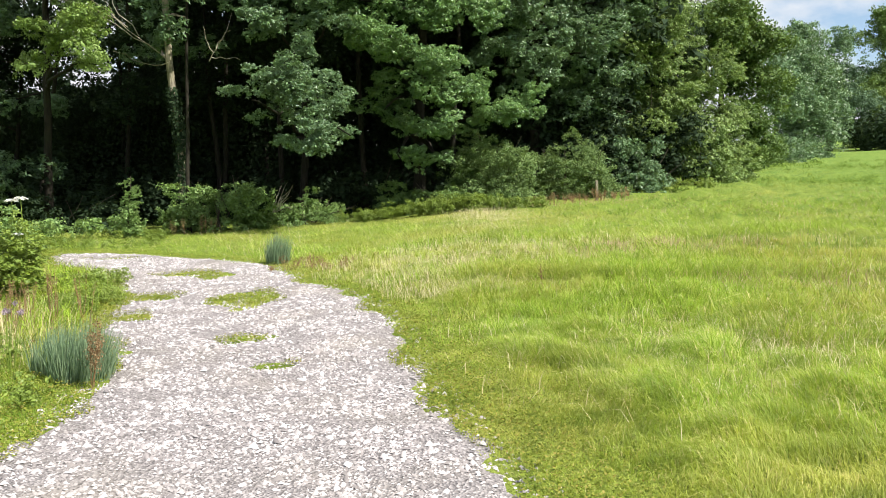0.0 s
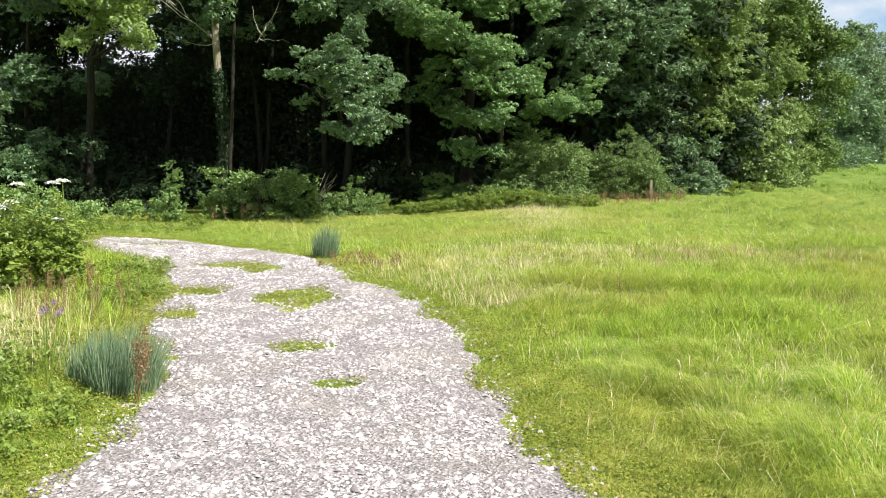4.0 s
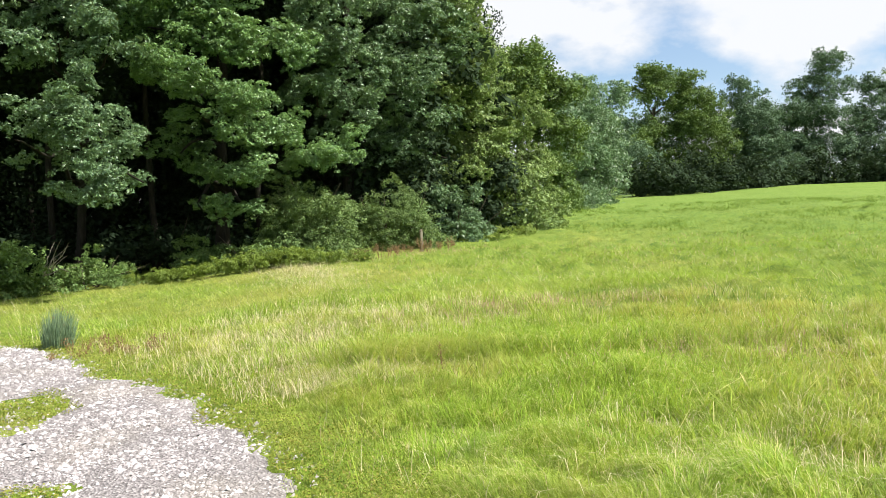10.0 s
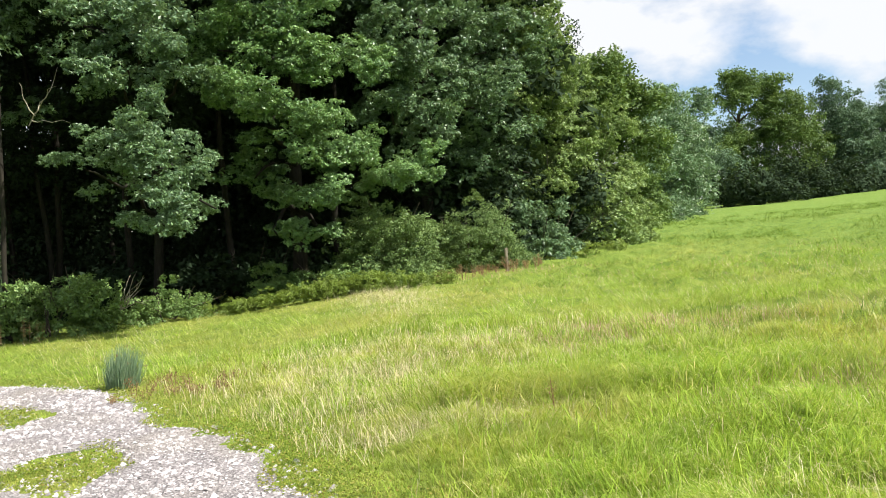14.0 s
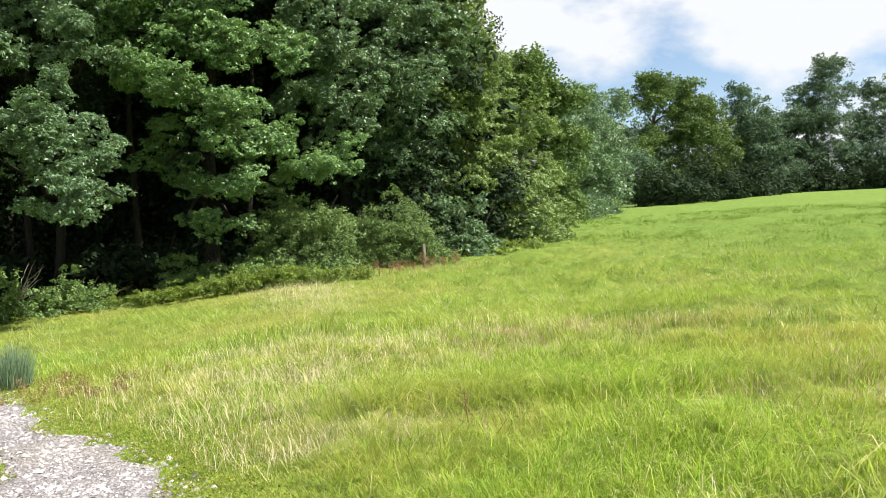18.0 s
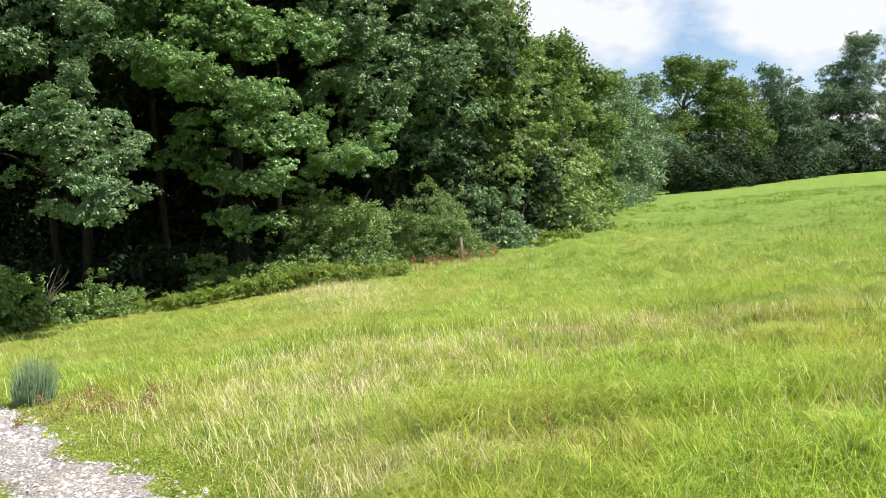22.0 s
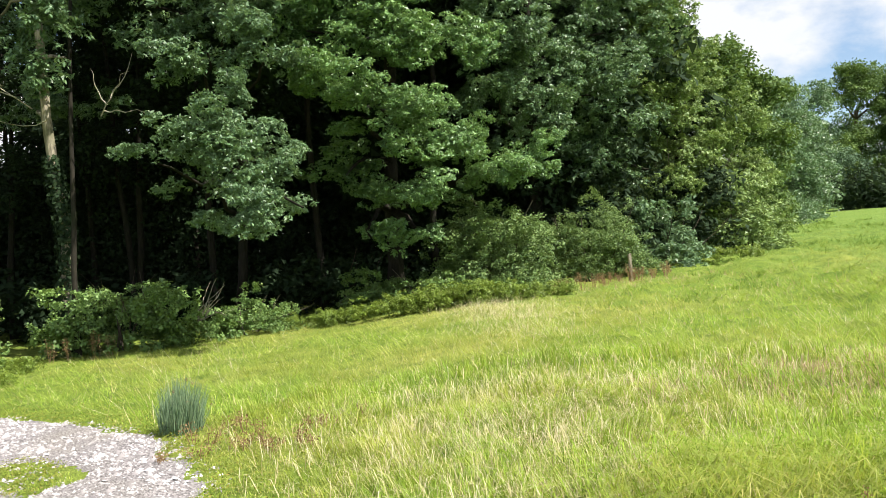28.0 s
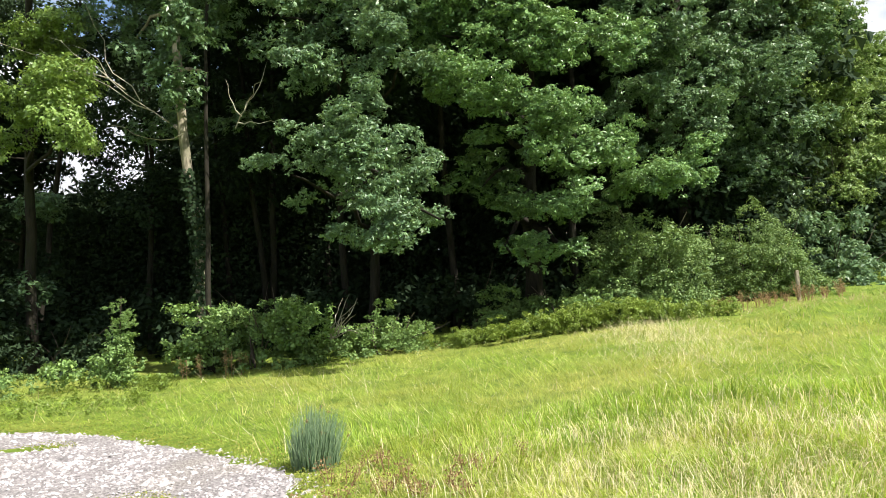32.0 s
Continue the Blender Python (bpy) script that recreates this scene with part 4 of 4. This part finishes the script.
# ---------------------------------------------------------------- plants of the verge
def rush(rng, x, y, wide, high, n, label):
    t = thing("rush_clump", x, y, gz(x, y), label, "rush", "rush clumps")
    a, r = rng.uniform(0, 2 * np.pi, n), wide * 0.36 * np.sqrt(rng.random(n))
    bx, by = r * np.cos(a), r * np.sin(a)
    h = high * rng.uniform(0.45, 1.08, n) * (1.0 - 0.25 * (r / (wide * 0.36)) ** 2)
    out = np.stack([bx, by], -1) * 0.22 + rng.normal(size=(n, 2)) * 0.04 + (0.03, 0.0)
    parts_co, k = [], np.arange(n) * 6
    th = rng.uniform(0, 2 * np.pi, n)
    for level, wid in ((0.0, 0.0034), (0.55, 0.0026)):
        for s in (-1, 1):
            parts_co.append(np.stack([bx + out[:, 0] * level + s * np.cos(th) * wid, by + out[:, 1] * level + s * np.sin(th) * wid, h * level - 0.02 * (level == 0)], -1))
    tip = np.stack([bx + out[:, 0] * 1.25, by + out[:, 1] * 1.25, h], -1)
    co = np.stack([parts_co[0], parts_co[1], parts_co[3], parts_co[2], tip], 1)
    for sector in range(9):
        inner = r < wide * 0.14
        here = inner if sector == 8 else ~inner & ((a / (np.pi / 4)).astype(int) == sector)
        k = np.arange(int(here.sum())) * 5
        stems = child("stem_tuft", mesh_of("stem_tuft", co[here].reshape(-1, 3), np.stack([k, k + 1, k + 2, k + 3], -1), np.stack([k + 3, k + 2, k + 4], -1), RUSH), t)
        stems["kind"] = "stuff"
    for s in range(7):
        i = int(rng.integers(n))
        p = tip[i] * (1, 1, 0.86) + rng.normal(size=(16, 3)) * 0.008
        head, q = leaves_at(rng, p, rng.normal(size=(16, 3)), 0.014, 0.008)
        child("seed_head", mesh_of("seed_head", head, q, None, DOCK), t, "small brown seed head")
    return t


rng = np.random.default_rng(21)
rush(rng, -2.80, 14.4, 0.50, 0.55, 900, "upright blue-green rush clump at the edge of the gravel")
rush(rng, -2.78, 6.55, 0.62, 0.50, 1100, "thick blue-green rush clump leaning over the gravel")
rush(rng, -3.08, 6.75, 0.45, 0.42, 420, "blue-green rush clump among verge weeds")


def stalk_plant(rng, name, label, category, x, y, high, material, stems, seeds, size, group=""):
    """Upright stalks with seeds crowded along their upper halves."""
    t = thing(name, x, y, gz(x, y), label, category, group)
    for s in range(stems):
        a = rng.uniform(0, 2 * np.pi)
        tip = np.array([math.cos(a), math.sin(a), 0]) * rng.uniform(0.02, 0.14) + (0, 0, high * rng.uniform(0.7, 1.0))
        line = bend_line((0.03 * math.cos(a), 0.03 * math.sin(a), -0.02), tip, rng, 5, 0.06)
        stem = child("stem", mesh_of("stem", *tube(line, np.linspace(0.006, 0.002, 5), 4), None, material, True), t)
        u = rng.uniform(0.42, 1.0, seeds)
        p = np.stack([np.interp(u, np.linspace(0, 1, 5), line[:, c]) for c in range(3)], -1) + rng.normal(size=(seeds, 3)) * size * 1.3
        co, q = leaves_at(rng, p, rng.normal(size=(seeds, 3)), size, size * 0.7)
        head = child("seed_head", mesh_of("seed_head", co, q, None, material), stem)
        head["kind"] = "stuff"
    return t


stalk_plant(rng, "dock", "rust-red dock stalk gone to seed beside the rushes", "dock", -2.58, 6.22, 0.52, DOCK, 3, 260, 0.015, "docks")
for k in range(16):
    stalk_plant(rng, "dock", "low rust-brown dock going to seed in the grass", "dock", -1.95 + rng.normal() * 0.42, 13.9 + rng.normal() * 0.45, rng.uniform(0.07, 0.19), DOCK, 3, 34, 0.018, "docks")
for k in range(22):
    sx, sy = ((-4.2, 9.3), (-4.18, 8.3), (-5.1, 10.0), (-4.6, 8.7))[k % 4]
    stalk_plant(rng, "sorrel", "tall reddish sorrel in the long verge grass", "sorrel", sx + rng.normal() * 0.22, sy + rng.normal() * 0.3, rng.uniform(0.35, 0.6), DOCK, 3, 60, 0.010, "sorrel of the verge")
stalk_plant(rng, "dock", "lone rust-brown dock stalk standing in the meadow", "dock", 1.15, 9.9, 0.34, DOCK, 1, 70, 0.013, "docks")
for k in range(5):
    stalk_plant(rng, "dock", "rust-brown dock at the foot of the brambles", "dock", -6.9 + 0.25 * k + rng.normal() * 0.1, 22.2 + rng.normal() * 0.15, 0.5, DOCK, 3, 50, 0.02, "docks")

for k in range(22):
    u = k / 21.0
    stalk_plant(rng, "dock", "rust-brown dock in dead grass at the foot of the hawthorn", "dock", 2.3 + 3.2 * u + rng.normal() * 0.1, 23.6 + 2.0 * u + rng.normal() * 0.15, rng.uniform(0.22, 0.42), DOCK, 4, 45, 0.022, "docks")


def hogweed(rng, x, y, high, heads):
    t = thing("hogweed", x, y, gz(x, y), "tall hogweed with flat white flower heads in the verge", "hogweed", "hogweed of the verge")
    for k in range(heads):
        a = rng.uniform(0, 2 * np.pi)
        h = high * (1.0 if k == 0 else rng.uniform(0.72, 0.98))
        tip = np.array([math.cos(a) * 0.22 * (k > 0), math.sin(a) * 0.22 * (k > 0), h])
        stem = child("stem", mesh_of("stem", *tube(bend_line((0, 0, -0.03), tip, rng, 6, 0.05), np.linspace(0.011, 0.005, 6), 6), None, NETTLE, True), t)
        r = rng.uniform(0.06, 0.095)
        n = 130
        b = rng.uniform(0, 2 * np.pi, n)
        rr = r * np.sqrt(rng.random(n))
        p = np.stack([tip[0] + rr * np.cos(b), tip[1] + rr * np.sin(b), tip[2] + 0.03 - 0.35 * rr ** 2 / r + rng.normal(size=n) * 0.005], -1)
        co, q = leaves_at(rng, p, rng.normal(size=(n, 3)) * 0.3 + (0, 0, 1), 0.020, 0.018)
        child("flower_head", mesh_of("flower_head", co, q, None, UMBEL), stem, "flat white flower head")["kind"] = "stuff"
    for k in range(5):
        a = rng.uniform(0, 360)
        s = rng.uniform(0.7, 1.0)
        child("leaf_spray", BOUGHS["nettle"][k % 3], t, "", pose(0, 0, high * rng.uniform(0.2, 0.6), 0, 0, a) @ Matrix.Diagonal((s, s, s * 0.7, 1)))["kind"] = "stuff"
    return t


for hx, hy, hh, n in ((-5.0, 10.2, 1.27, 2), (-5.4, 10.0, 1.22, 3), (-5.6, 9.8, 1.10, 3), (-5.85, 10.2, 1.20, 2), (-5.4, 9.5, 1.04, 2), (-5.0, 10.1, 0.85, 1), (-6.1, 9.9, 1.1, 2)):
    hogweed(rng, hx, hy, hh, n)


def thistle(rng, x, y, high):
    t = thing("thistle", x, y, gz(x, y), "creeping thistle with faded mauve flower heads in dry grass", "thistle", "thistles")
    for k in range(3):
        tip = np.array([rng.normal() * 0.05, rng.normal() * 0.05, high * rng.uniform(0.85, 1.0)])
        stem = child("stem", mesh_of("stem", *tube(bend_line((0, 0, -0.02), tip, rng, 5, 0.06), np.linspace(0.004, 0.002, 5), 5), None, NETTLE, True), t)
        p = tip + rng.normal(size=(40, 3)) * 0.010
        co, q = leaves_at(rng, p, rng.normal(size=(40, 3)), 0.022, 0.009)
        child("flower_head", mesh_of("flower_head", co, q, None, PURPLE), stem, "faded mauve flower head")
    return t


for tx, ty in ((-3.28, 6.5), (-3.4, 6.7)):
    thistle(rng, tx, ty, 0.55)


def weed_bed(rng, x, y, rx, ry, h, kind, n, scale, label, name="nettle_patch", group="weeds of the verge"):
    t = thing(name, x, y, gz(x, y), label, "weeds", group)
    for k in range(n):
        a, r = rng.uniform(0, 2 * np.pi), math.sqrt(rng.random())
        px, py = rx * r * math.cos(a), ry * r * math.sin(a)
        s = scale * rng.uniform(0.7, 1.25)
        zz = gz(x + px, y + py) - gz(x, y) + max(0.0, h * rng.uniform(0.5, 1.0) - 0.25 * s)
        meshes = BOUGHS[kind]
        child("leaf_spray", meshes[int(rng.integers(len(meshes)))], t, "", pose(px, py, zz, rng.uniform(5, 45), 0, rng.uniform(0, 360)) @ Matrix.Diagonal((s, s, s, 1)))["kind"] = "stuff"
    return t


for row in ((-3.15, 5.55, 0.45, 0.7, 0.16, "nettle", 34, 0.38, "low bright green clover and nettle on the verge"), (-3.9, 6.4, 0.55, 1.0, 0.28, "nettle", 28, 0.45, "bright green weeds on the verge"), (-4.25, 10.2, 0.35, 0.8, 0.20, "nettle", 40, 0.36, "low bright green clover and silverweed beside the track"), (-4.9, 12.0, 0.4, 0.7, 0.22, "nettle", 30, 0.40, "low bright green clover and silverweed beside the track"),
            (-5.6, 10.3, 0.75, 0.7, 1.12, "nettle", 44, 0.5, "nettle bed under the hogweed"), (-5.9, 10.7, 0.8, 0.6, 1.25, "bramble", 30, 0.42, "rank bramble behind the hogweed"), (-6.6, 10.8, 0.9, 1.0, 0.85, "nettle", 30, 0.7, "nettle bed under the hogweed"), (-7.0, 12.6, 0.9, 1.2, 0.6, "nettle", 24, 0.75, "nettle bed beside the track"),
            (-8.2, 15.2, 0.9, 1.2, 0.75, "bramble", 22, 0.6, "bramble and nettle bank beside the track"), (-8.8, 17.8, 1.1, 1.1, 0.32, "nettle", 26, 0.55, "bramble and nettle bank beside the track"),
            (-7.6, 19.2, 1.4, 1.0, 0.16, "nettle", 30, 0.45, "yellowing nettles at the end of the track"), (-9.9, 20.8, 1.2, 1.0, 0.55, "bramble", 20, 0.6, "bramble bank at the end of the track"),
            (-7.7, 21.4, 1.1, 0.6, 0.25, "nettle", 20, 0.5, "yellowing nettles at the foot of the trees"), (-2.1, 23.8, 0.9, 0.30, 0.34, "nettle", 34, 0.55, "bright green nettles along the foot of the wood"),
            (-0.7, 23.25, 0.9, 0.32, 0.46, "nettle", 40, 0.6, "bright green nettles along the foot of the wood"), (0.7, 22.95, 0.9, 0.32, 0.46, "nettle", 40, 0.6, "bright green nettles along the foot of the wood"), (1.9, 23.05, 0.8, 0.30, 0.32, "nettle", 26, 0.55, "low growth along the foot of the wood"),
            (8.1, 28.6, 1.0, 0.4, 0.4, "nettle", 14, 0.7, "bright growth along the foot of the wood"), (-9.0, 13.2, 1.2, 2.0, 0.75, "bramble", 26, 0.6, "rank bramble and nettle behind the verge"),
            (-8.2, 10.4, 1.2, 1.6, 0.8, "bramble", 24, 0.6, "rank bramble and nettle behind the verge"), (-11.6, 18.4, 1.3, 2.0, 1.0, "bramble", 26, 0.65, "rank bramble thicket behind the verge")):
    weed_bed(rng, *row)

# young tree at the foot of the wood
sap = thing("sapling", -8.0, 21.7, gz(-8.0, 21.7), "small dark green sapling among yellowing nettles", "sapling")
child("trunk", mesh_of("trunk", *tube(bend_line((0, 0, -0.05), (0.1, 0, 1.55), rng, 7, 0.04), np.linspace(0.022, 0.005, 7), 6), None, BARK_DARK, True), sap)
for k in range(24):
    u = k / 23.0
    s = (0.50 * (1 - u) + 0.14) * rng.uniform(0.7, 1.2)
    child("bough", BOUGHS["bramble"][k % 3], sap, "", pose(0.1 * u + rng.normal() * 0.10, rng.normal() * 0.08, 0.12 + 1.35 * u, 0, 0, 137.5 * k) @ pose(0, 0, 0, 25, rng.normal() * 15, 0) @ Matrix.Diagonal((s, s, s, 1)))["kind"] = "stuff"

# fence post in the scrub
post = thing("fence_post", 4.5, 25.3, gz(4.5, 25.3), "weathered wooden fence post among brown dead grass", "fence post")
bm = bmesh.new()
bmesh.ops.create_cube(bm, size=1.0)
for v in bm.verts:
    v.co = Vector((v.co.x * 0.075, v.co.y * 0.07, (v.co.z + 0.5) * 0.68 + (0.02 if v.co.x > 0 and v.co.z > 0 else 0)))
bmesh.ops.bevel(bm, geom=bm.edges[:], offset=0.012, segments=2, affect='EDGES')
me = bpy.data.meshes.new("post")
bm.to_mesh(me)
bm.free()
me.materials.append(BARK)
child("post", me, post, "", pose(0, 0, -0.1, 2, -3, 12))

# dead boughs in the bramble, and bare limbs beside the pale trunk
for bx, by, bz, n, length, way in ((-4.7, 23.5, 0.40, 11, 1.0, (0.5, -0.15, 0.55)), (-7.35, 23.3, 4.6, 6, 2.6, (-0.9, -0.2, 0.75)), (-6.2, 22.9, 4.5, 4, 1.3, (0.5, -0.2, 0.7))):
    t = thing("dead_branch", bx, by, gz(bx, by) + bz, "bare pale dead branch among the leaves", "branch", "dead branches")
    for k in range(n):
        d = rng.normal(size=3) * (0.35, 0.3, 0.3) + way
        d *= length * rng.uniform(0.5, 1.0) / np.linalg.norm(d)
        foot = np.array(way) * length * 0.22 * k * (bz > 3) * 0.5
        child("twig", mesh_of("twig", *tube(bend_line(foot, foot + d, rng, 7, 0.3), np.linspace(0.013, 0.003, 7), 5), None, TWIG, True), t)


# ---------------------------------------------------------------- tall dry stalks and seed heads in the meadow
def scatter(rng, spots, n):
    xs, ys = [], []
    for px, py, rx, ry, share in spots:
        k = int(n * share)
        xs.append(px + rng.normal(size=k) * rx)
        ys.append(py + rng.normal(size=k) * ry)
    x, y = np.concatenate(xs), np.concatenate(ys)
    ok = (on_track(x, y) < -0.25) & (y < tree_line(x) - 0.2) & (y > 3.0)
    return x[ok], y[ok]


rng = np.random.default_rng(33)
x, y = scatter(rng, ((0.1, 13.4, 0.9, 0.8, .14), (0.8, 10.8, 0.7, 0.35, .12), (1.0, 20.5, 0.5, 2.0, .14), (2.5, 12.5, 2.5, 1.5, .14), (4.0, 9.0, 1.6, 1.5, .10), (2.2, 6.8, 1.0, 0.9, .10), (4.2, 7.4, 1.2, 1.0, .08), (7.0, 16.0, 4.0, 3.0, .12), (-4.6, 7.8, 0.4, 0.7, .06), (-4.15, 6.9, 0.3, 0.4, .04), (2.0, 16.0, 5.0, 4.0, .11), (0.4, 9.9, 0.5, 0.25, .08), (0.0, 12.0, 0.8, 0.6, .10)), 18000)
fp = from_path(x, y)
straw = new("dry_grass", blade_mesh("dry_grass", rng, x, y, rng.uniform(0.10, 0.27, len(x)) * np.where(x < -3.0, 1.9, 1.0), np.clip(0.003 + 0.00028 * fp, 0.0035, 0.010), rng.uniform(0.3, 1.5, len(x)), STRAW))
tagged(straw, "dry straw-coloured grass stalks in the meadow", "grass", kind="stuff")
x, y = scatter(rng, ((2.8, 13.3, 0.9, 0.5, .25), (3.7, 13.2, 1.2, 0.4, .2), (3.8, 9.6, 0.8, 0.5, .25), (9.0, 20.0, 3.0, 1.5, .2), (3.6, 24.2, 1.6, 0.25, .1)), 4500)
fp = from_path(x, y)
fog = new("seed_heads", blade_mesh("seed_heads", rng, x, y, rng.uniform(0.12, 0.22, len(x)), np.clip(0.003 + 0.0003 * fp, 0.0035, 0.010), rng.uniform(0.1, 1.0, len(x)), FOG))
tagged(fog, "pinkish grass seed heads in hazy patches", "grass", kind="stuff")

# lush tussocks in the meadow and long grass on the far verge
x, y = scatter(rng, ((0.9, 10.8, 0.5, 0.40, .06), (1.9, 10.8, 0.7, 0.45, .07), (3.2, 10.7, 1.1, 0.6, .08), (2.2, 8.6, 1.1, 0.7, .12), (6.0, 15.0, 1.5, 0.6, .12), (9.0, 19.0, 2.5, 1.2, .12), (-4.6, 8.6, 0.6, 1.4, .12), (-5.6, 12.0, 0.6, 1.5, .08)), 24000)
fp = from_path(x, y)
lush = new("tussock_grass", blade_mesh("tussock_grass", rng, x, y, rng.uniform(0.16, 0.34, len(x)), np.clip(0.0045 + 0.0004 * fp, 0.005, 0.016), rng.uniform(0.6, 1.6, len(x)), LUSH))
tagged(lush, "rank dark green tussock grass in the meadow", "grass", kind="stuff")

# tall arching tussocks that lean over the trodden strip
rng = np.random.default_rng(52)
x, y = scatter(rng, ((0.75, 10.6, 0.26, 0.22, .14), (1.3, 10.7, 0.26, 0.24, .15), (1.9, 10.65, 0.36, 0.26, .18), (2.7, 10.6, 0.50, 0.34, .21), (3.7, 10.4, 0.60, 0.36, .18), (2.9, 8.0, 0.45, 0.35, .14)), 5600)
arch = new("tussock_grass", blade_mesh("tussock_grass", rng, x, y, rng.uniform(0.20, 0.42, len(x)), rng.uniform(0.005, 0.009, len(x)), rng.uniform(0.7, 1.7, len(x)), GRASS, None, 1.25 + 0.5 * wobble(x, y, 1.5, 61.0)))
tagged(arch, "tall arching tussocks of long bright grass", "grass", kind="stuff")

rng = np.random.default_rng(44)
cx, cy = rng.uniform(2.5, 34.0, 1900), rng.uniform(9.0, 48.0, 1900)
ok = (cy < tree_line(cx) - 1.0) & (cx < cy * 0.95 + 3) & (wobble(cx, cy, 0.16, 41.0) > -0.05)
cx, cy = cx[ok], cy[ok]
n = 40
x = (cx[:, None] + rng.normal(size=(len(cx), n)) * 0.22).ravel()
y = (cy[:, None] + rng.normal(size=(len(cx), n)) * 0.16).ravel()
fp = from_path(x, y)
clump = np.repeat(rng.uniform(0.6, 1.25, len(cx)), n)
more = new("meadow_tussocks", blade_mesh("meadow_tussocks", rng, x, y, rng.uniform(0.14, 0.27, len(x)) * clump, np.clip(0.0045 + 0.0005 * fp, 0.005, 0.024), rng.uniform(0.5, 1.6, len(x)), TUSSOCK))
tagged(more, "scattered darker tussocks on the rising meadow", "grass", kind="stuff")

# moss, clover and silverweed along the edges of the gravel
N = 560000
x, y = rng.uniform(-8.5, 2.6, N), rng.uniform(2.8, 18.0, N)
ins = on_track(x, y) + wobble(x, y, 1.6, 3.0) * 0.30
ok = (ins < 0.03) & (ins > -1.1) & (rng.random(N) < np.clip(1.0 + ins / 1.1, 0, 1) * np.clip(7.5 / y, 0.25, 1.0))
x, y = x[ok], y[ok]
co, q = leaves_at(rng, np.stack([x, y, ground(x, y) + rng.uniform(0.012, 0.05, len(x))], -1), rng.normal(size=(len(x), 3)) * 0.35 + (0, 0, 1), 0.018, 0.013)
moss = new("verge_plants", mesh_of("verge_plants", co, q, None, MOSS))
tagged(moss, "low yellow-green moss, clover and silverweed edging the gravel", "weeds", kind="stuff")
